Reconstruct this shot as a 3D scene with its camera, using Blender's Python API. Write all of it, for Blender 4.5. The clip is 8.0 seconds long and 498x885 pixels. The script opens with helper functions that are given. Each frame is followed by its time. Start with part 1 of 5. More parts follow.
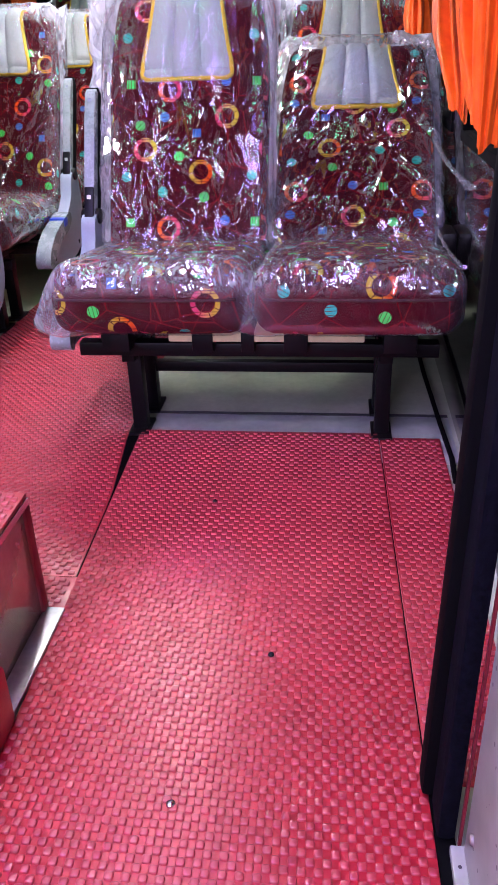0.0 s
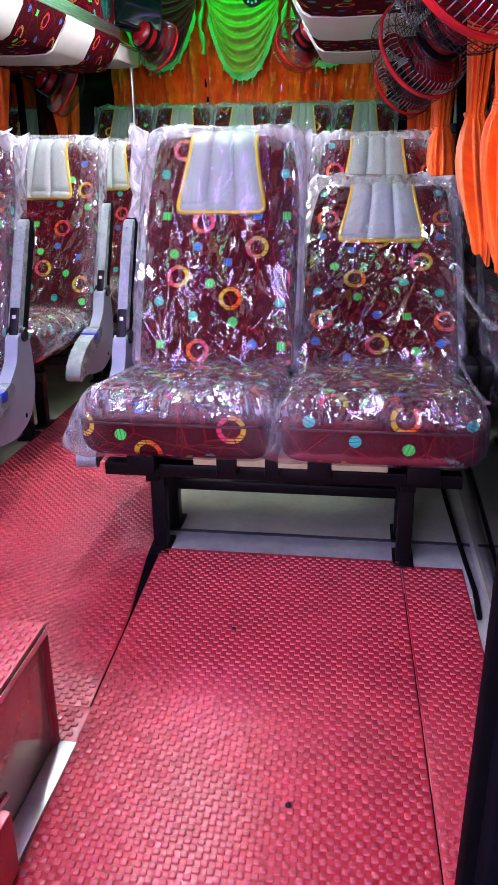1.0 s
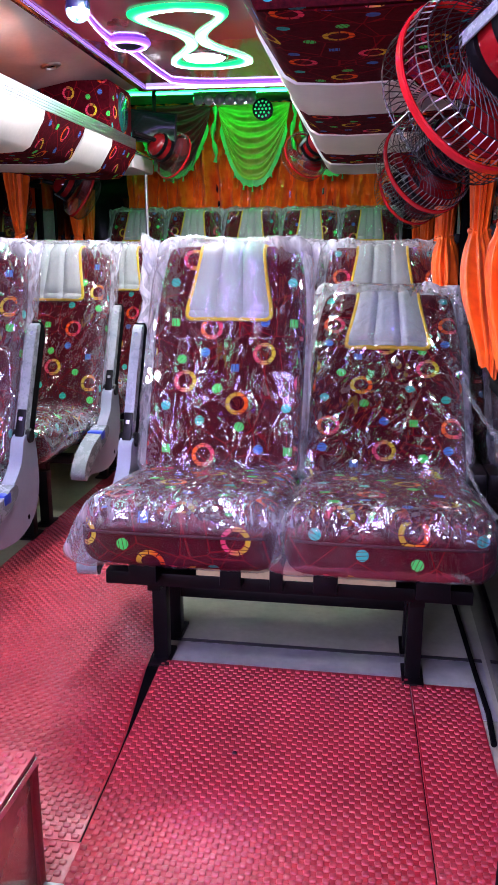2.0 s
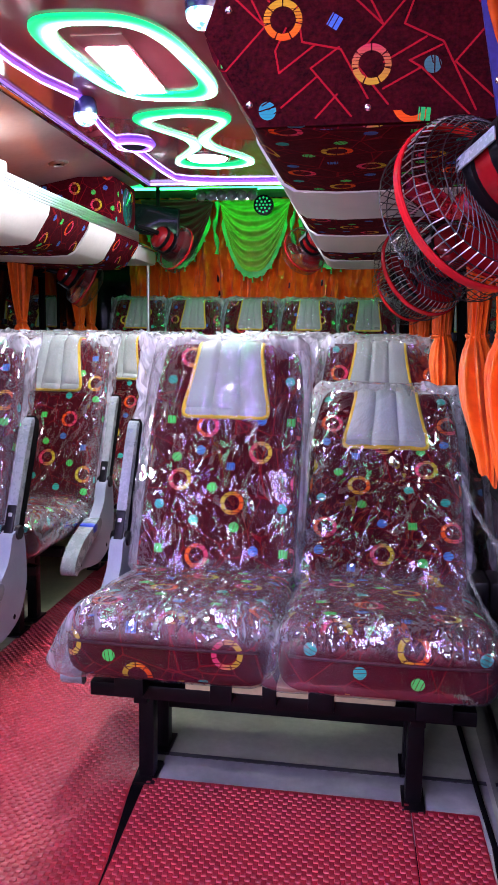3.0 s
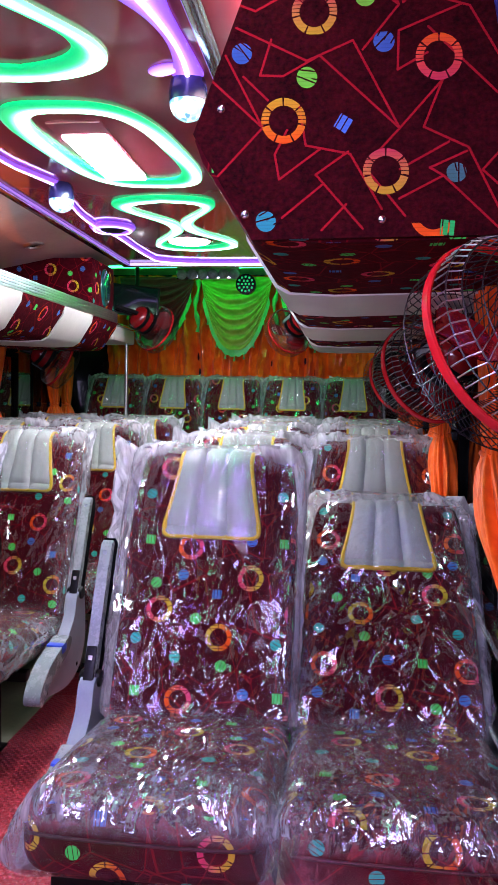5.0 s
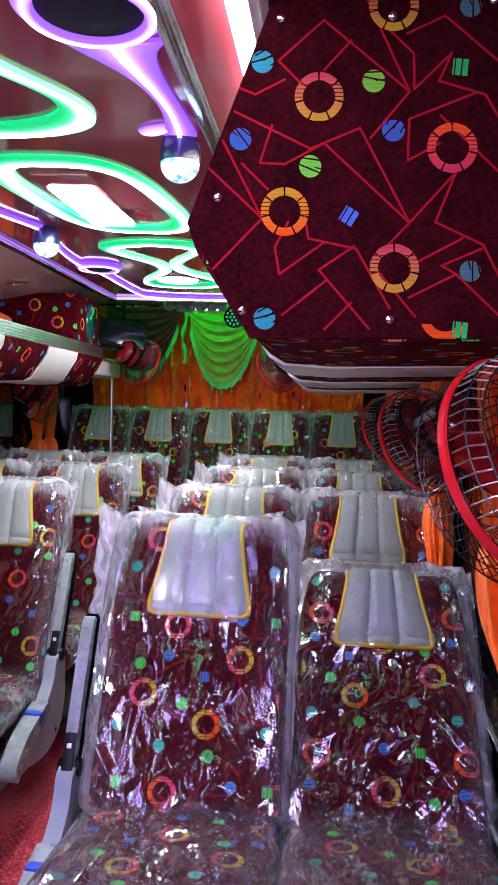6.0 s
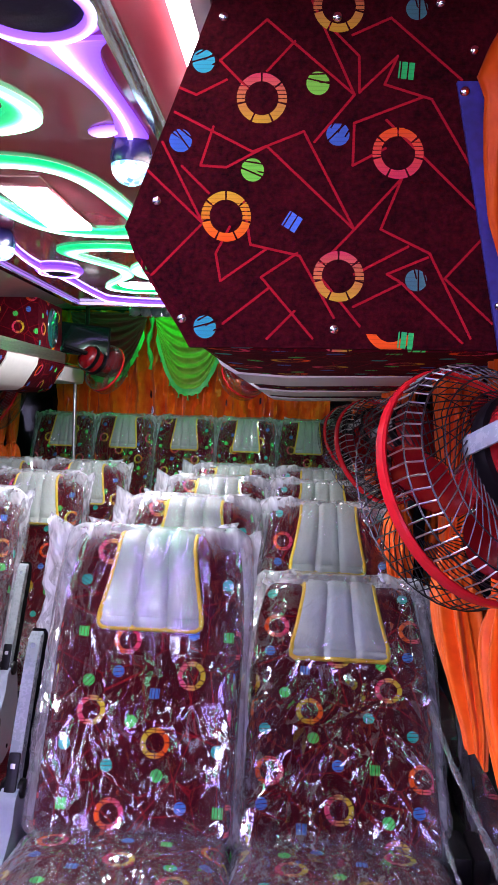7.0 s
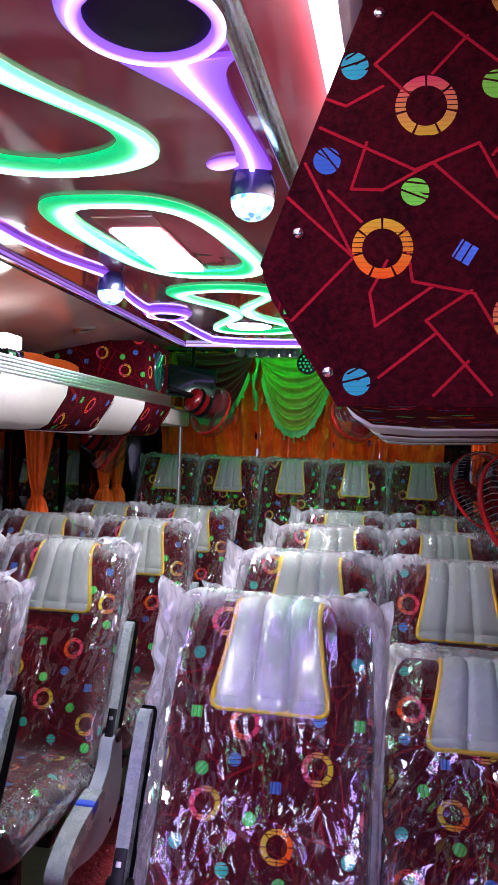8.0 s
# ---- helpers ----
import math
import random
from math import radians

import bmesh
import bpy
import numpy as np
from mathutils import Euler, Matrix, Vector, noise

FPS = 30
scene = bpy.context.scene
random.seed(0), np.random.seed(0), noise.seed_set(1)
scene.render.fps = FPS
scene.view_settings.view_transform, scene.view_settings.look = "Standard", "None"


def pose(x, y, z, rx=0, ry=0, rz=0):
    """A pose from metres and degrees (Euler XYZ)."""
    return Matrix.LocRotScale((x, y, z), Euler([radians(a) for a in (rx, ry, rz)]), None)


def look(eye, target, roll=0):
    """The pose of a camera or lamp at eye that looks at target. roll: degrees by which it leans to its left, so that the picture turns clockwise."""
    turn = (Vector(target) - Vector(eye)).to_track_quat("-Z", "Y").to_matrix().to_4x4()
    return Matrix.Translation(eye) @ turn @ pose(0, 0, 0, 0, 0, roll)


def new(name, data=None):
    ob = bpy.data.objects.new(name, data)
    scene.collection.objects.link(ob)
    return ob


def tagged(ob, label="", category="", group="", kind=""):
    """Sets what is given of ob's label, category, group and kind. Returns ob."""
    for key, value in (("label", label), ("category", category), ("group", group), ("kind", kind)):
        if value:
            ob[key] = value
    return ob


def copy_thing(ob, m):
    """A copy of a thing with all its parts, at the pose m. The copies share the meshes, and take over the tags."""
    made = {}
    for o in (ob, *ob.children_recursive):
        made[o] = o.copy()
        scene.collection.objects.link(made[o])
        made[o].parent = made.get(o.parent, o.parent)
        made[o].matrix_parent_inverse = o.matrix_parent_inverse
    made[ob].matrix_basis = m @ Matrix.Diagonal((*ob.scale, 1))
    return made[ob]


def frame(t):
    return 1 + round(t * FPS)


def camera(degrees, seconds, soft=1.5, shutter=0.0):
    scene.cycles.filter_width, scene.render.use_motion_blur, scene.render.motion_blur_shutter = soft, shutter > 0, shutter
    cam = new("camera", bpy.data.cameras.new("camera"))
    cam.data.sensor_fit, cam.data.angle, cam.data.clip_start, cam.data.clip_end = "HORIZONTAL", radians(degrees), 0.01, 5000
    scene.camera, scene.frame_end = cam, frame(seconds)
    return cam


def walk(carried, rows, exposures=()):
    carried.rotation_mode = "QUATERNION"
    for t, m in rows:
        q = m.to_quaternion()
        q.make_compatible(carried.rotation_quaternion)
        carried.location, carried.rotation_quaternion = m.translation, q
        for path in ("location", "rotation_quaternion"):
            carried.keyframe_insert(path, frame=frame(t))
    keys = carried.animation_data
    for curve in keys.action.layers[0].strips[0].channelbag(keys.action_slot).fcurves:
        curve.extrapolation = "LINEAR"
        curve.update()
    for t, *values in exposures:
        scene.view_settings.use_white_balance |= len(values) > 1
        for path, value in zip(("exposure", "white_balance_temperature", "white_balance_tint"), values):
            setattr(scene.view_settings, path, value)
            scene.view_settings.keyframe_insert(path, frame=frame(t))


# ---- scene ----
cam = camera(35.6, 8.0)
PATH = [
    (0, (0.1867, 0.0405, 0.8230), (-0.0319, 1.8035, -0.0957), -2.15),
    (0.2, (0.1858, 0.0468, 0.8418), (-0.0505, 1.8242, -0.0442), -2.26),
    (0.5, (0.1759, 0.0503, 0.8568), (-0.0687, 1.8644, 0.0510), -1.46),
    (1, (0.1711, 0.0588, 0.8796), (-0.0948, 1.9172, 0.1899), -0.67),
    (1.5, (0.1664, 0.0782, 0.8983), (-0.1196, 1.9711, 0.3192), -0.37),
    (2.8, (0.1726, 0.1352, 0.9553), (-0.1204, 2.0880, 0.6381), 0.44),
    (3, (0.1668, 0.1465, 0.9641), (-0.1250, 2.1055, 0.6869), 0.84),
    (3.5, (0.1628, 0.1489, 0.9820), (-0.1289, 2.1170, 0.7786), 1.14),
    (4, (0.1660, 0.1590, 0.9909), (-0.1165, 2.1338, 0.8493), 1.24),
    (4.2, (0.1694, 0.1761, 1.0016), (-0.1072, 2.1526, 0.8710), 1.15),
    (5.3, (0.0840, 0.4093, 1.1384), (-0.1423, 2.3932, 1.0247), 1.17),
    (5.5, (0.0792, 0.4182, 1.1822), (-0.1401, 2.4033, 1.0755), 1.38),
    (6, (0.0788, 0.4507, 1.2087), (-0.1224, 2.4388, 1.1249), 1.59),
    (6.5, (0.1127, 0.4931, 1.2119), (-0.0405, 2.4859, 1.1400), 1.81),
    (7, (0.1177, 0.4931, 1.2179), (-0.0145, 2.4876, 1.1510), 1.92),
    (7.5, (0.0743, 0.5262, 1.2263), (-0.1429, 2.5138, 1.1786), 1.98),
    (8, (0.0380, 0.6615, 1.2559), (-0.3458, 2.6242, 1.2736), 1.89),
]
walk(cam, [(t, look(eye, target, roll)) for t, eye, target, roll in PATH], [(0, 0.86), (1.5, 0.9), (3, 0.68), (4.2, 0.56), (5.3, 0.36), (6.5, 0.28), (7.0, 0.46), (7.5, 0.52), (8, 0.15)])

# ---- light of the night outside ----
night = bpy.data.worlds.new("night")
night.use_nodes = True
night.node_tree.nodes["Background"].inputs[0].default_value = (0.05, 0.06, 0.09, 1)
night.node_tree.nodes["Background"].inputs[1].default_value = 0.3
scene.world = night

# unseen fill lamp in front, added to brighten the seat fronts and film
front_fill = bpy.data.lights.new("windscreen_light", "AREA")
front_fill.shape, front_fill.size, front_fill.size_y, front_fill.energy, front_fill.color = "RECTANGLE", 1.5, 0.45, 38.0, (0.71, 0.65, 1.10)
lit = new("windscreen_light", front_fill)
lit.matrix_world = look((-0.62, -1.63, 1.07), (-0.62, 1.0, 1.35))

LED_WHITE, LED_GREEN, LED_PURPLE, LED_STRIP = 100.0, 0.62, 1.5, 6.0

# ---- building helpers ----
def thing(name, loc, label, category, group="", kind=""):
    ob = new(name)
    ob.empty_display_size = 0.05
    ob.location = loc
    return tagged(ob, label, category, group, kind)


def box_uv(bm, shift=(0, 0)):
    """Coordinates in metres for every face, along the two axes that its normal does not follow."""
    layer = bm.loops.layers.uv.verify()
    bm.normal_update()
    for f in bm.faces:
        n = f.normal
        ax = max(range(3), key=lambda k: abs(n[k]))
        for lp in f.loops:
            c = lp.vert.co
            u, v = ((c.y, c.z), (c.x, c.z), (c.x, c.y))[ax]
            lp[layer].uv = (u + shift[0], v + shift[1])
    return bm


def part(name, bm, material, parent=None, label="", smooth=True, angle=40):
    bmesh.ops.recalc_face_normals(bm, faces=bm.faces)
    if not bm.loops.layers.uv:
        box_uv(bm)
    me = bpy.data.meshes.new(name)
    if smooth:
        for f in bm.faces:
            f.smooth = True
        for e in bm.edges:
            e.smooth = len(e.link_faces) < 2 or e.calc_face_angle(0) < radians(angle)
    bm.to_mesh(me)
    bm.free()
    me.materials.append(material)
    ob = new(name, me)
    if parent:
        ob.parent = parent
    if label:
        ob["label"] = label
    return ob


def solid(name, bm, material, label, category, kind="", group="", smooth=True):
    return tagged(part(name, bm, material, None, "", smooth), label, category, group, kind)


def block(bm, lo, hi, bevel=0.0, m=None):
    """A box from corner to corner, its edges rounded off."""
    lo, hi = Vector(lo), Vector(hi)
    r = bmesh.ops.create_cube(bm, size=1)
    vs = r["verts"]
    bmesh.ops.scale(bm, vec=hi - lo, verts=vs)
    bmesh.ops.translate(bm, vec=(lo + hi) / 2, verts=vs)
    if bevel:
        es = list({e for v in vs for e in v.link_edges})
        r = bmesh.ops.bevel(bm, geom=es, offset=bevel, segments=2, affect="EDGES", profile=0.6)
        vs = list({v for f in r["faces"] for v in f.verts} | {v for v in vs if v.is_valid})
    if m is not None:
        bmesh.ops.transform(bm, matrix=m, verts=vs)
    return bm


def tube(bm, pts, r, n=8, closed=False, flat=1.0):
    """A rod of radius r (a number, or one for each point) along points."""
    pts = [Vector(p) for p in pts]
    k = len(pts)
    rings = []
    up = None
    for i, p in enumerate(pts):
        a = pts[(i - 1) % k] if closed or i else p
        b = pts[(i + 1) % k] if closed or i < k - 1 else p
        d = (b - a).normalized()
        if up is None:
            up = Vector((0, 0, 1)) if abs(d.z) < 0.9 else Vector((1, 0, 0))
        s = d.cross(up).normalized()
        up = s.cross(d).normalized()
        rr = r[i] if isinstance(r, (list, tuple)) else r
        rings.append([bm.verts.new(p + rr * (math.cos(2 * math.pi * j / n) * s + flat * math.sin(2 * math.pi * j / n) * up)) for j in range(n)])
    for i in range(k if closed else k - 1):
        a, b = rings[i], rings[(i + 1) % k]
        for j in range(n):
            bm.faces.new((a[j], a[(j + 1) % n], b[(j + 1) % n], b[j]))
    if not closed:
        bm.faces.new(rings[0][::-1])
        bm.faces.new(rings[-1])
    return bm


def prism(bm, outline, lo, hi, axis="y"):
    """A closed outline drawn out along an axis. The outline's two numbers run along the other two axes."""
    def at(u, v, w):
        return {"y": (u, w, v), "x": (w, u, v), "z": (u, v, w)}[axis]
    a = [bm.verts.new(at(u, v, lo)) for u, v in outline]
    b = [bm.verts.new(at(u, v, hi)) for u, v in outline]
    n = len(a)
    for i in range(n):
        bm.faces.new((a[i], a[(i + 1) % n], b[(i + 1) % n], b[i]))
    bm.faces.new(a[::-1])
    bm.faces.new(b)
    return bm


def lathe(bm, profile, n=24, m=None, cap=True):
    """Radius and height pairs turned about z."""
    rings = [[bm.verts.new((r * math.cos(2 * math.pi * j / n), r * math.sin(2 * math.pi * j / n), z)) for j in range(n)] for r, z in profile]
    for a, b in zip(rings, rings[1:]):
        for j in range(n):
            bm.faces.new((a[j], a[(j + 1) % n], b[(j + 1) % n], b[j]))
    if cap:
        bm.faces.new(rings[0][::-1])
        bm.faces.new(rings[-1])
    if m is not None:
        bmesh.ops.transform(bm, matrix=m, verts=[v for r in rings for v in r])
    return bm


def slab(bm, size, radius, cuts, shape=None):
    """A box of that size with rounded edges, cut fine enough to be shaped: shape(co) moves each point."""
    half = Vector(size) / 2
    nx, ny, nz = cuts
    cells = {}
    def grid(ax, sgn):
        u, v = [k for k in range(3) if k != ax]
        nu, nv = cuts[u], cuts[v]
        def vert(i, j):
            p = [0, 0, 0]
            p[ax], p[u], p[v] = sgn, 2 * i / nu - 1, 2 * j / nv - 1
            key = tuple(round(c, 5) for c in p)
            if key not in cells:
                q = Vector((p[0] * half.x, p[1] * half.y, p[2] * half.z))
                c = Vector([max(-(h - radius), min(h - radius, w)) for w, h in zip(q, half)])
                d = q - c
                q = c + radius * d.normalized() if d.length > 1e-9 else q
                cells[key] = bm.verts.new(shape(q) if shape else q)
            return cells[key]
        for i in range(nu):
            for j in range(nv):
                f = (vert(i, j), vert(i + 1, j), vert(i + 1, j + 1), vert(i, j + 1))
                bm.faces.new(f)
    for ax in range(3):
        for sgn in (-1, 1):
            grid(ax, sgn)
    return bm


def arc(cx, cy, r, a0, a1, n=12):
    return [(cx + r * math.cos(radians(a0 + (a1 - a0) * i / n)), cy + r * math.sin(radians(a0 + (a1 - a0) * i / n))) for i in range(n + 1)]


# ---- materials ----
class Net:
    """Short hand for a material's nodes."""
    def __init__(self, name):
        self.mat = bpy.data.materials.new(name)
        self.mat.use_nodes = True
        self.t = self.mat.node_tree
        self.bsdf = self.t.nodes["Principled BSDF"]
        self.out = self.t.nodes["Material Output"]

    def add(self, kind):
        return self.t.nodes.new(kind)

    def put(self, sock, v):
        if hasattr(v, "is_linked"):
            self.t.links.new(v, sock)
        else:
            sock.default_value = v

    def math(self, op, a, b=0.0, clamp=False):
        n = self.add("ShaderNodeMath")
        n.operation, n.use_clamp = op, clamp
        self.put(n.inputs[0], a)
        self.put(n.inputs[1], b)
        return n.outputs[0]

    def vec(self, op, a, b=(0, 0, 0)):
        n = self.add("ShaderNodeVectorMath")
        n.operation = op
        self.put(n.inputs[0], a)
        if op == "SCALE":
            self.put(n.inputs["Scale"], b)
        else:
            self.put(n.inputs[1], b)
        return n.outputs["Value"] if op in ("LENGTH", "DOT_PRODUCT", "DISTANCE") else n.outputs[0]

    def mix(self, f, a, b, mode="MIX"):
        n = self.add("ShaderNodeMix")
        n.data_type, n.blend_type = "RGBA", mode
        self.put(n.inputs[0], f)
        self.put(n.inputs[6], a)
        self.put(n.inputs[7], b)
        return n.outputs[2]

    def coords(self, which="Object"):
        return self.add("ShaderNodeTexCoord").outputs[which]

    def noise(self, scale, detail=3.0, rough=0.55, co=None):
        n = self.add("ShaderNodeTexNoise")
        n.inputs["Scale"].default_value, n.inputs["Detail"].default_value, n.inputs["Roughness"].default_value = scale, detail, rough
        if co is not None:
            self.put(n.inputs["Vector"], co)
        return n.outputs["Fac"]

    def ramp(self, f, *stops):
        n = self.add("ShaderNodeValToRGB")
        e = n.color_ramp.elements
        while len(e) < len(stops):
            e.new(0.5)
        for k, (p, c) in zip(e, stops):
            k.position, k.color = p, c if len(c) == 4 else (*c, 1)
        self.put(n.inputs[0], f)
        return n.outputs[0]

    def bump(self, h, strength=0.3, dist=0.005):
        n = self.add("ShaderNodeBump")
        n.inputs["Strength"].default_value, n.inputs["Distance"].default_value = strength, dist
        self.put(n.inputs["Height"], h)
        self.put(self.bsdf.inputs["Normal"], n.outputs[0])
        return n.outputs[0]

    def set(self, **kw):
        for k, v in kw.items():
            self.put(self.bsdf.inputs[k.replace("_", " ")], v)
        return self


def plain(name, color, rough=0.5, metal=0.0, var=0.15, scale=25.0, bump=0.15, coat=0.0, spec=0.5):
    """A paint, plastic or metal with a little unevenness of tone, gloss and surface at two scales."""
    n = Net(name)
    co = n.coords()
    f = n.math("ADD", n.math("MULTIPLY", n.noise(scale, 4, co=co), 0.6), n.math("MULTIPLY", n.noise(scale * 7, 3, co=co), 0.4))
    dark = tuple(c * (1 - var) for c in color)
    light = tuple(min(1, c * (1 + var)) for c in color)
    n.set(Base_Color=n.ramp(f, (0.35, dark), (0.65, light)), Metallic=metal, Coat_Weight=coat, Specular_IOR_Level=spec)
    n.set(Roughness=n.math("ADD", n.math("MULTIPLY", f, 0.25 * rough), rough * 0.85))
    if bump:
        n.bump(f, bump, 0.002)
    return n.mat


def glow(name, color, strength):
    n = Net(name)
    n.set(Base_Color=(*color, 1), Roughness=0.4, Emission_Color=(*color, 1), Emission_Strength=strength)
    return n.mat


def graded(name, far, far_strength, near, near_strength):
    """A lit channel: the strip's light and its falloff are put into the emission, full where the weight "near" is 1."""
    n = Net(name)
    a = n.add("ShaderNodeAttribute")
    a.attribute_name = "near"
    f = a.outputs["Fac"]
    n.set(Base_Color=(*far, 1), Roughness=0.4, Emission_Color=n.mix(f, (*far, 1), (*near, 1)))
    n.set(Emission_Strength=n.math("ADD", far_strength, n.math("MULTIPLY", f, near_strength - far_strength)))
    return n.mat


TILE_U, TILE_V = 0.40, 0.336


def panel_fabric(name, zigzag):
    """Maroon plush with woven rings, dots, squares and angular red lines. Coordinates in metres."""
    n = Net(name)
    uv = n.coords("UV")
    p0 = n.vec("ADD", uv, (0.125, -1.299, 0))
    sep = n.add("ShaderNodeSeparateXYZ")
    n.put(sep.inputs[0], p0)
    u = n.math("ADD", sep.outputs[0], n.math("MULTIPLY", sep.outputs[1], 0.036))
    tile = n.add("ShaderNodeCombineXYZ")
    n.put(tile.inputs[0], n.math("FLOORED_MODULO", n.math("SUBTRACT", u, 0.07), TILE_U))
    n.put(tile.inputs[1], n.math("FLOORED_MODULO", n.math("ADD", sep.outputs[1], 0.045), TILE_V))
    q = tile.outputs[0]
    grain = n.noise(900, 2, co=p0)
    nap = n.math("ADD", n.math("MULTIPLY", n.noise(130, 4, 0.65, co=p0), 0.6), n.math("MULTIPLY", n.noise(16, 3, 0.6, co=p0), 0.4))
    col = n.ramp(nap, (0.36, (0.009, 0.0006, 0.0016)), (0.66, (0.058, 0.0026, 0.0056)))
    # red lines
    near = None
    for line in zigzag:
        for a, b in zip(line, line[1:]):
            ab = (b[0] - a[0], b[1] - a[1], 0)
            ll = ab[0] ** 2 + ab[1] ** 2
            pa = n.vec("SUBTRACT", n_flat(n, p0), (a[0], a[1], 0))
            h = n.math("MULTIPLY", n.vec("DOT_PRODUCT", pa, ab), 1 / ll, True)
            d = n.vec("DISTANCE", pa, n.vec("SCALE", ab, h))
            near = d if near is None else n.math("MINIMUM", near, d)
    lines = n.math("LESS_THAN", n.math("ADD", near, n.math("MULTIPLY", grain, 0.0016)), 0.0024)
    col = n.mix(n.math("MULTIPLY", lines, 0.9), col, (0.33, 0.009, 0.018, 1))
    qs = n.add("ShaderNodeSeparateXYZ")
    n.put(qs.inputs[0], q)
    weave = n.math("GREATER_THAN", n.math("FRACT", n.math("MULTIPLY", sep.outputs[1], 190)), 0.22)
    orange, yellow, pink = (0.72, 0.085, 0.010, 1), (0.50, 0.31, 0.022, 1), (0.52, 0.035, 0.075, 1)
    for cu, cv, top, bottom in ((0.074, 0.218, yellow, orange), (0.217, 0.145, pink, yellow), (0.291, 0.300, orange, pink), (0.120, 0.031, pink, yellow)):
        d = n.vec("SUBTRACT", q, (cu, cv, 0))
        r = n.vec("LENGTH", d)
        ring = n.math("LESS_THAN", n.math("ABSOLUTE", n.math("SUBTRACT", r, 0.0265)), 0.0053)
        ds = n.add("ShaderNodeSeparateXYZ")
        n.put(ds.inputs[0], d)
        ang = n.math("ARCTAN2", ds.outputs[1], ds.outputs[0])
        seg = n.math("GREATER_THAN", n.math("FRACT", n.math("ADD", n.math("MULTIPLY", ang, 7 / 6.28319), 0.3)), 0.10)
        shade = n.mix(n.math("ADD", n.math("MULTIPLY", ds.outputs[1], 16), 0.5, True), bottom, top)
        seg = n.math("MULTIPLY", seg, n.math("MAXIMUM", weave, n.math("GREATER_THAN", n.math("ABSOLUTE", n.math("SUBTRACT", ds.outputs[1], 0.006)), 0.011)))
        seg = n.math("MULTIPLY", seg, n.math("GREATER_THAN", sep.outputs[1], 0.05))
        col = n.mix(n.math("MULTIPLY", ring, seg), col, shade)
    d = n.vec("SUBTRACT", q, (0.282, 0.084, 0))
    ds = n.add("ShaderNodeSeparateXYZ")
    n.put(ds.inputs[0], d)
    ring = n.math("LESS_THAN", n.math("ABSOLUTE", n.math("SUBTRACT", n.vec("LENGTH", d), 0.0262)), 0.0058)
    low = n.math("MULTIPLY", n.math("LESS_THAN", ds.outputs[1], -0.011), n.math("LESS_THAN", sep.outputs[1], 0.05))
    col = n.mix(n.math("MULTIPLY", ring, low), col, orange)
    for cu, cv, rad, c in ((0.108, 0.277, 0.0145, (0.15, 0.52, 0.05, 1)), (0.191, 0.050, 0.0145, (0.18, 0.50, 0.05, 1)), (0.314, 0.142, 0.0135, (0.06, 0.16, 0.16, 1)), (0.016, 0.313, 0.0145, (0.04, 0.11, 0.33, 1)), (0.216, 0.323, 0.0145, (0.05, 0.11, 0.34, 1)), (0.046, 0.077, 0.0145, (0.03, 0.27, 0.30, 1))):
        d = n.vec("SUBTRACT", q, (cu, cv, 0))
        ds = n.add("ShaderNodeSeparateXYZ")
        n.put(ds.inputs[0], d)
        way = cu * 40
        slits = n.math("GREATER_THAN", n.math("ABSOLUTE", n.math("SUBTRACT", n.math("ADD", n.math("MULTIPLY", ds.outputs[0], math.cos(way)), n.math("MULTIPLY", ds.outputs[1], math.sin(way))), 0.003)), 0.0011)
        more = n.math("FRACT", n.math("MULTIPLY", n.math("ADD", n.math("MULTIPLY", ds.outputs[0], math.cos(way + 0.25)), n.math("MULTIPLY", ds.outputs[1], math.sin(way + 0.25))), 95))
        half = n.math("LESS_THAN", n.math("ADD", ds.outputs[1], n.math("MULTIPLY", ds.outputs[0], 0.6)), 0.002)
        bars = n.math("MULTIPLY", slits, n.math("MAXIMUM", half, n.math("GREATER_THAN", more, 0.2)))
        dot = n.math("LESS_THAN", n.vec("LENGTH", d), rad)
        if cv == 0.050:
            dot = n.math("MULTIPLY", dot, n.math("GREATER_THAN", sep.outputs[1], 0.05))
        col = n.mix(n.math("MULTIPLY", dot, bars), col, c)
    for cu, cv, c in ((0.302, 0.066, (0.03, 0.45, 0.10, 1)), (0.159, 0.212, (0.07, 0.16, 0.50, 1))):
        turn = n.add("ShaderNodeVectorRotate")
        turn.rotation_type = "Z_AXIS"
        turn.inputs["Angle"].default_value = radians(32 if cv > 0.1 else 6)
        n.put(turn.inputs["Vector"], n.vec("SUBTRACT", q, (cu, cv, 0)))
        d = n.vec("ABSOLUTE", turn.outputs[0])
        ts = n.add("ShaderNodeSeparateXYZ")
        n.put(ts.inputs[0], turn.outputs[0])
        ds = n.add("ShaderNodeSeparateXYZ")
        n.put(ds.inputs[0], d)
        sq = n.math("LESS_THAN", n.math("MAXIMUM", ds.outputs[0], ds.outputs[1]), 0.0105)
        bars = n.math("GREATER_THAN", n.math("FRACT", n.math("MULTIPLY", ts.outputs[0], 115)), 0.22)
        col = n.mix(n.math("MULTIPLY", sq, bars), col, c)
    col = n.mix(n.math("MULTIPLY", n.math("SUBTRACT", 1.0, weave), 0.18), col, (0.03, 0.004, 0.008, 1))
    n.set(Base_Color=col, Roughness=0.92, Specular_IOR_Level=0.05)
    n.bump(n.math("ADD", n.math("MULTIPLY", grain, 0.6), n.math("MULTIPLY", nap, 0.4)), 0.35, 0.002)
    return n.mat


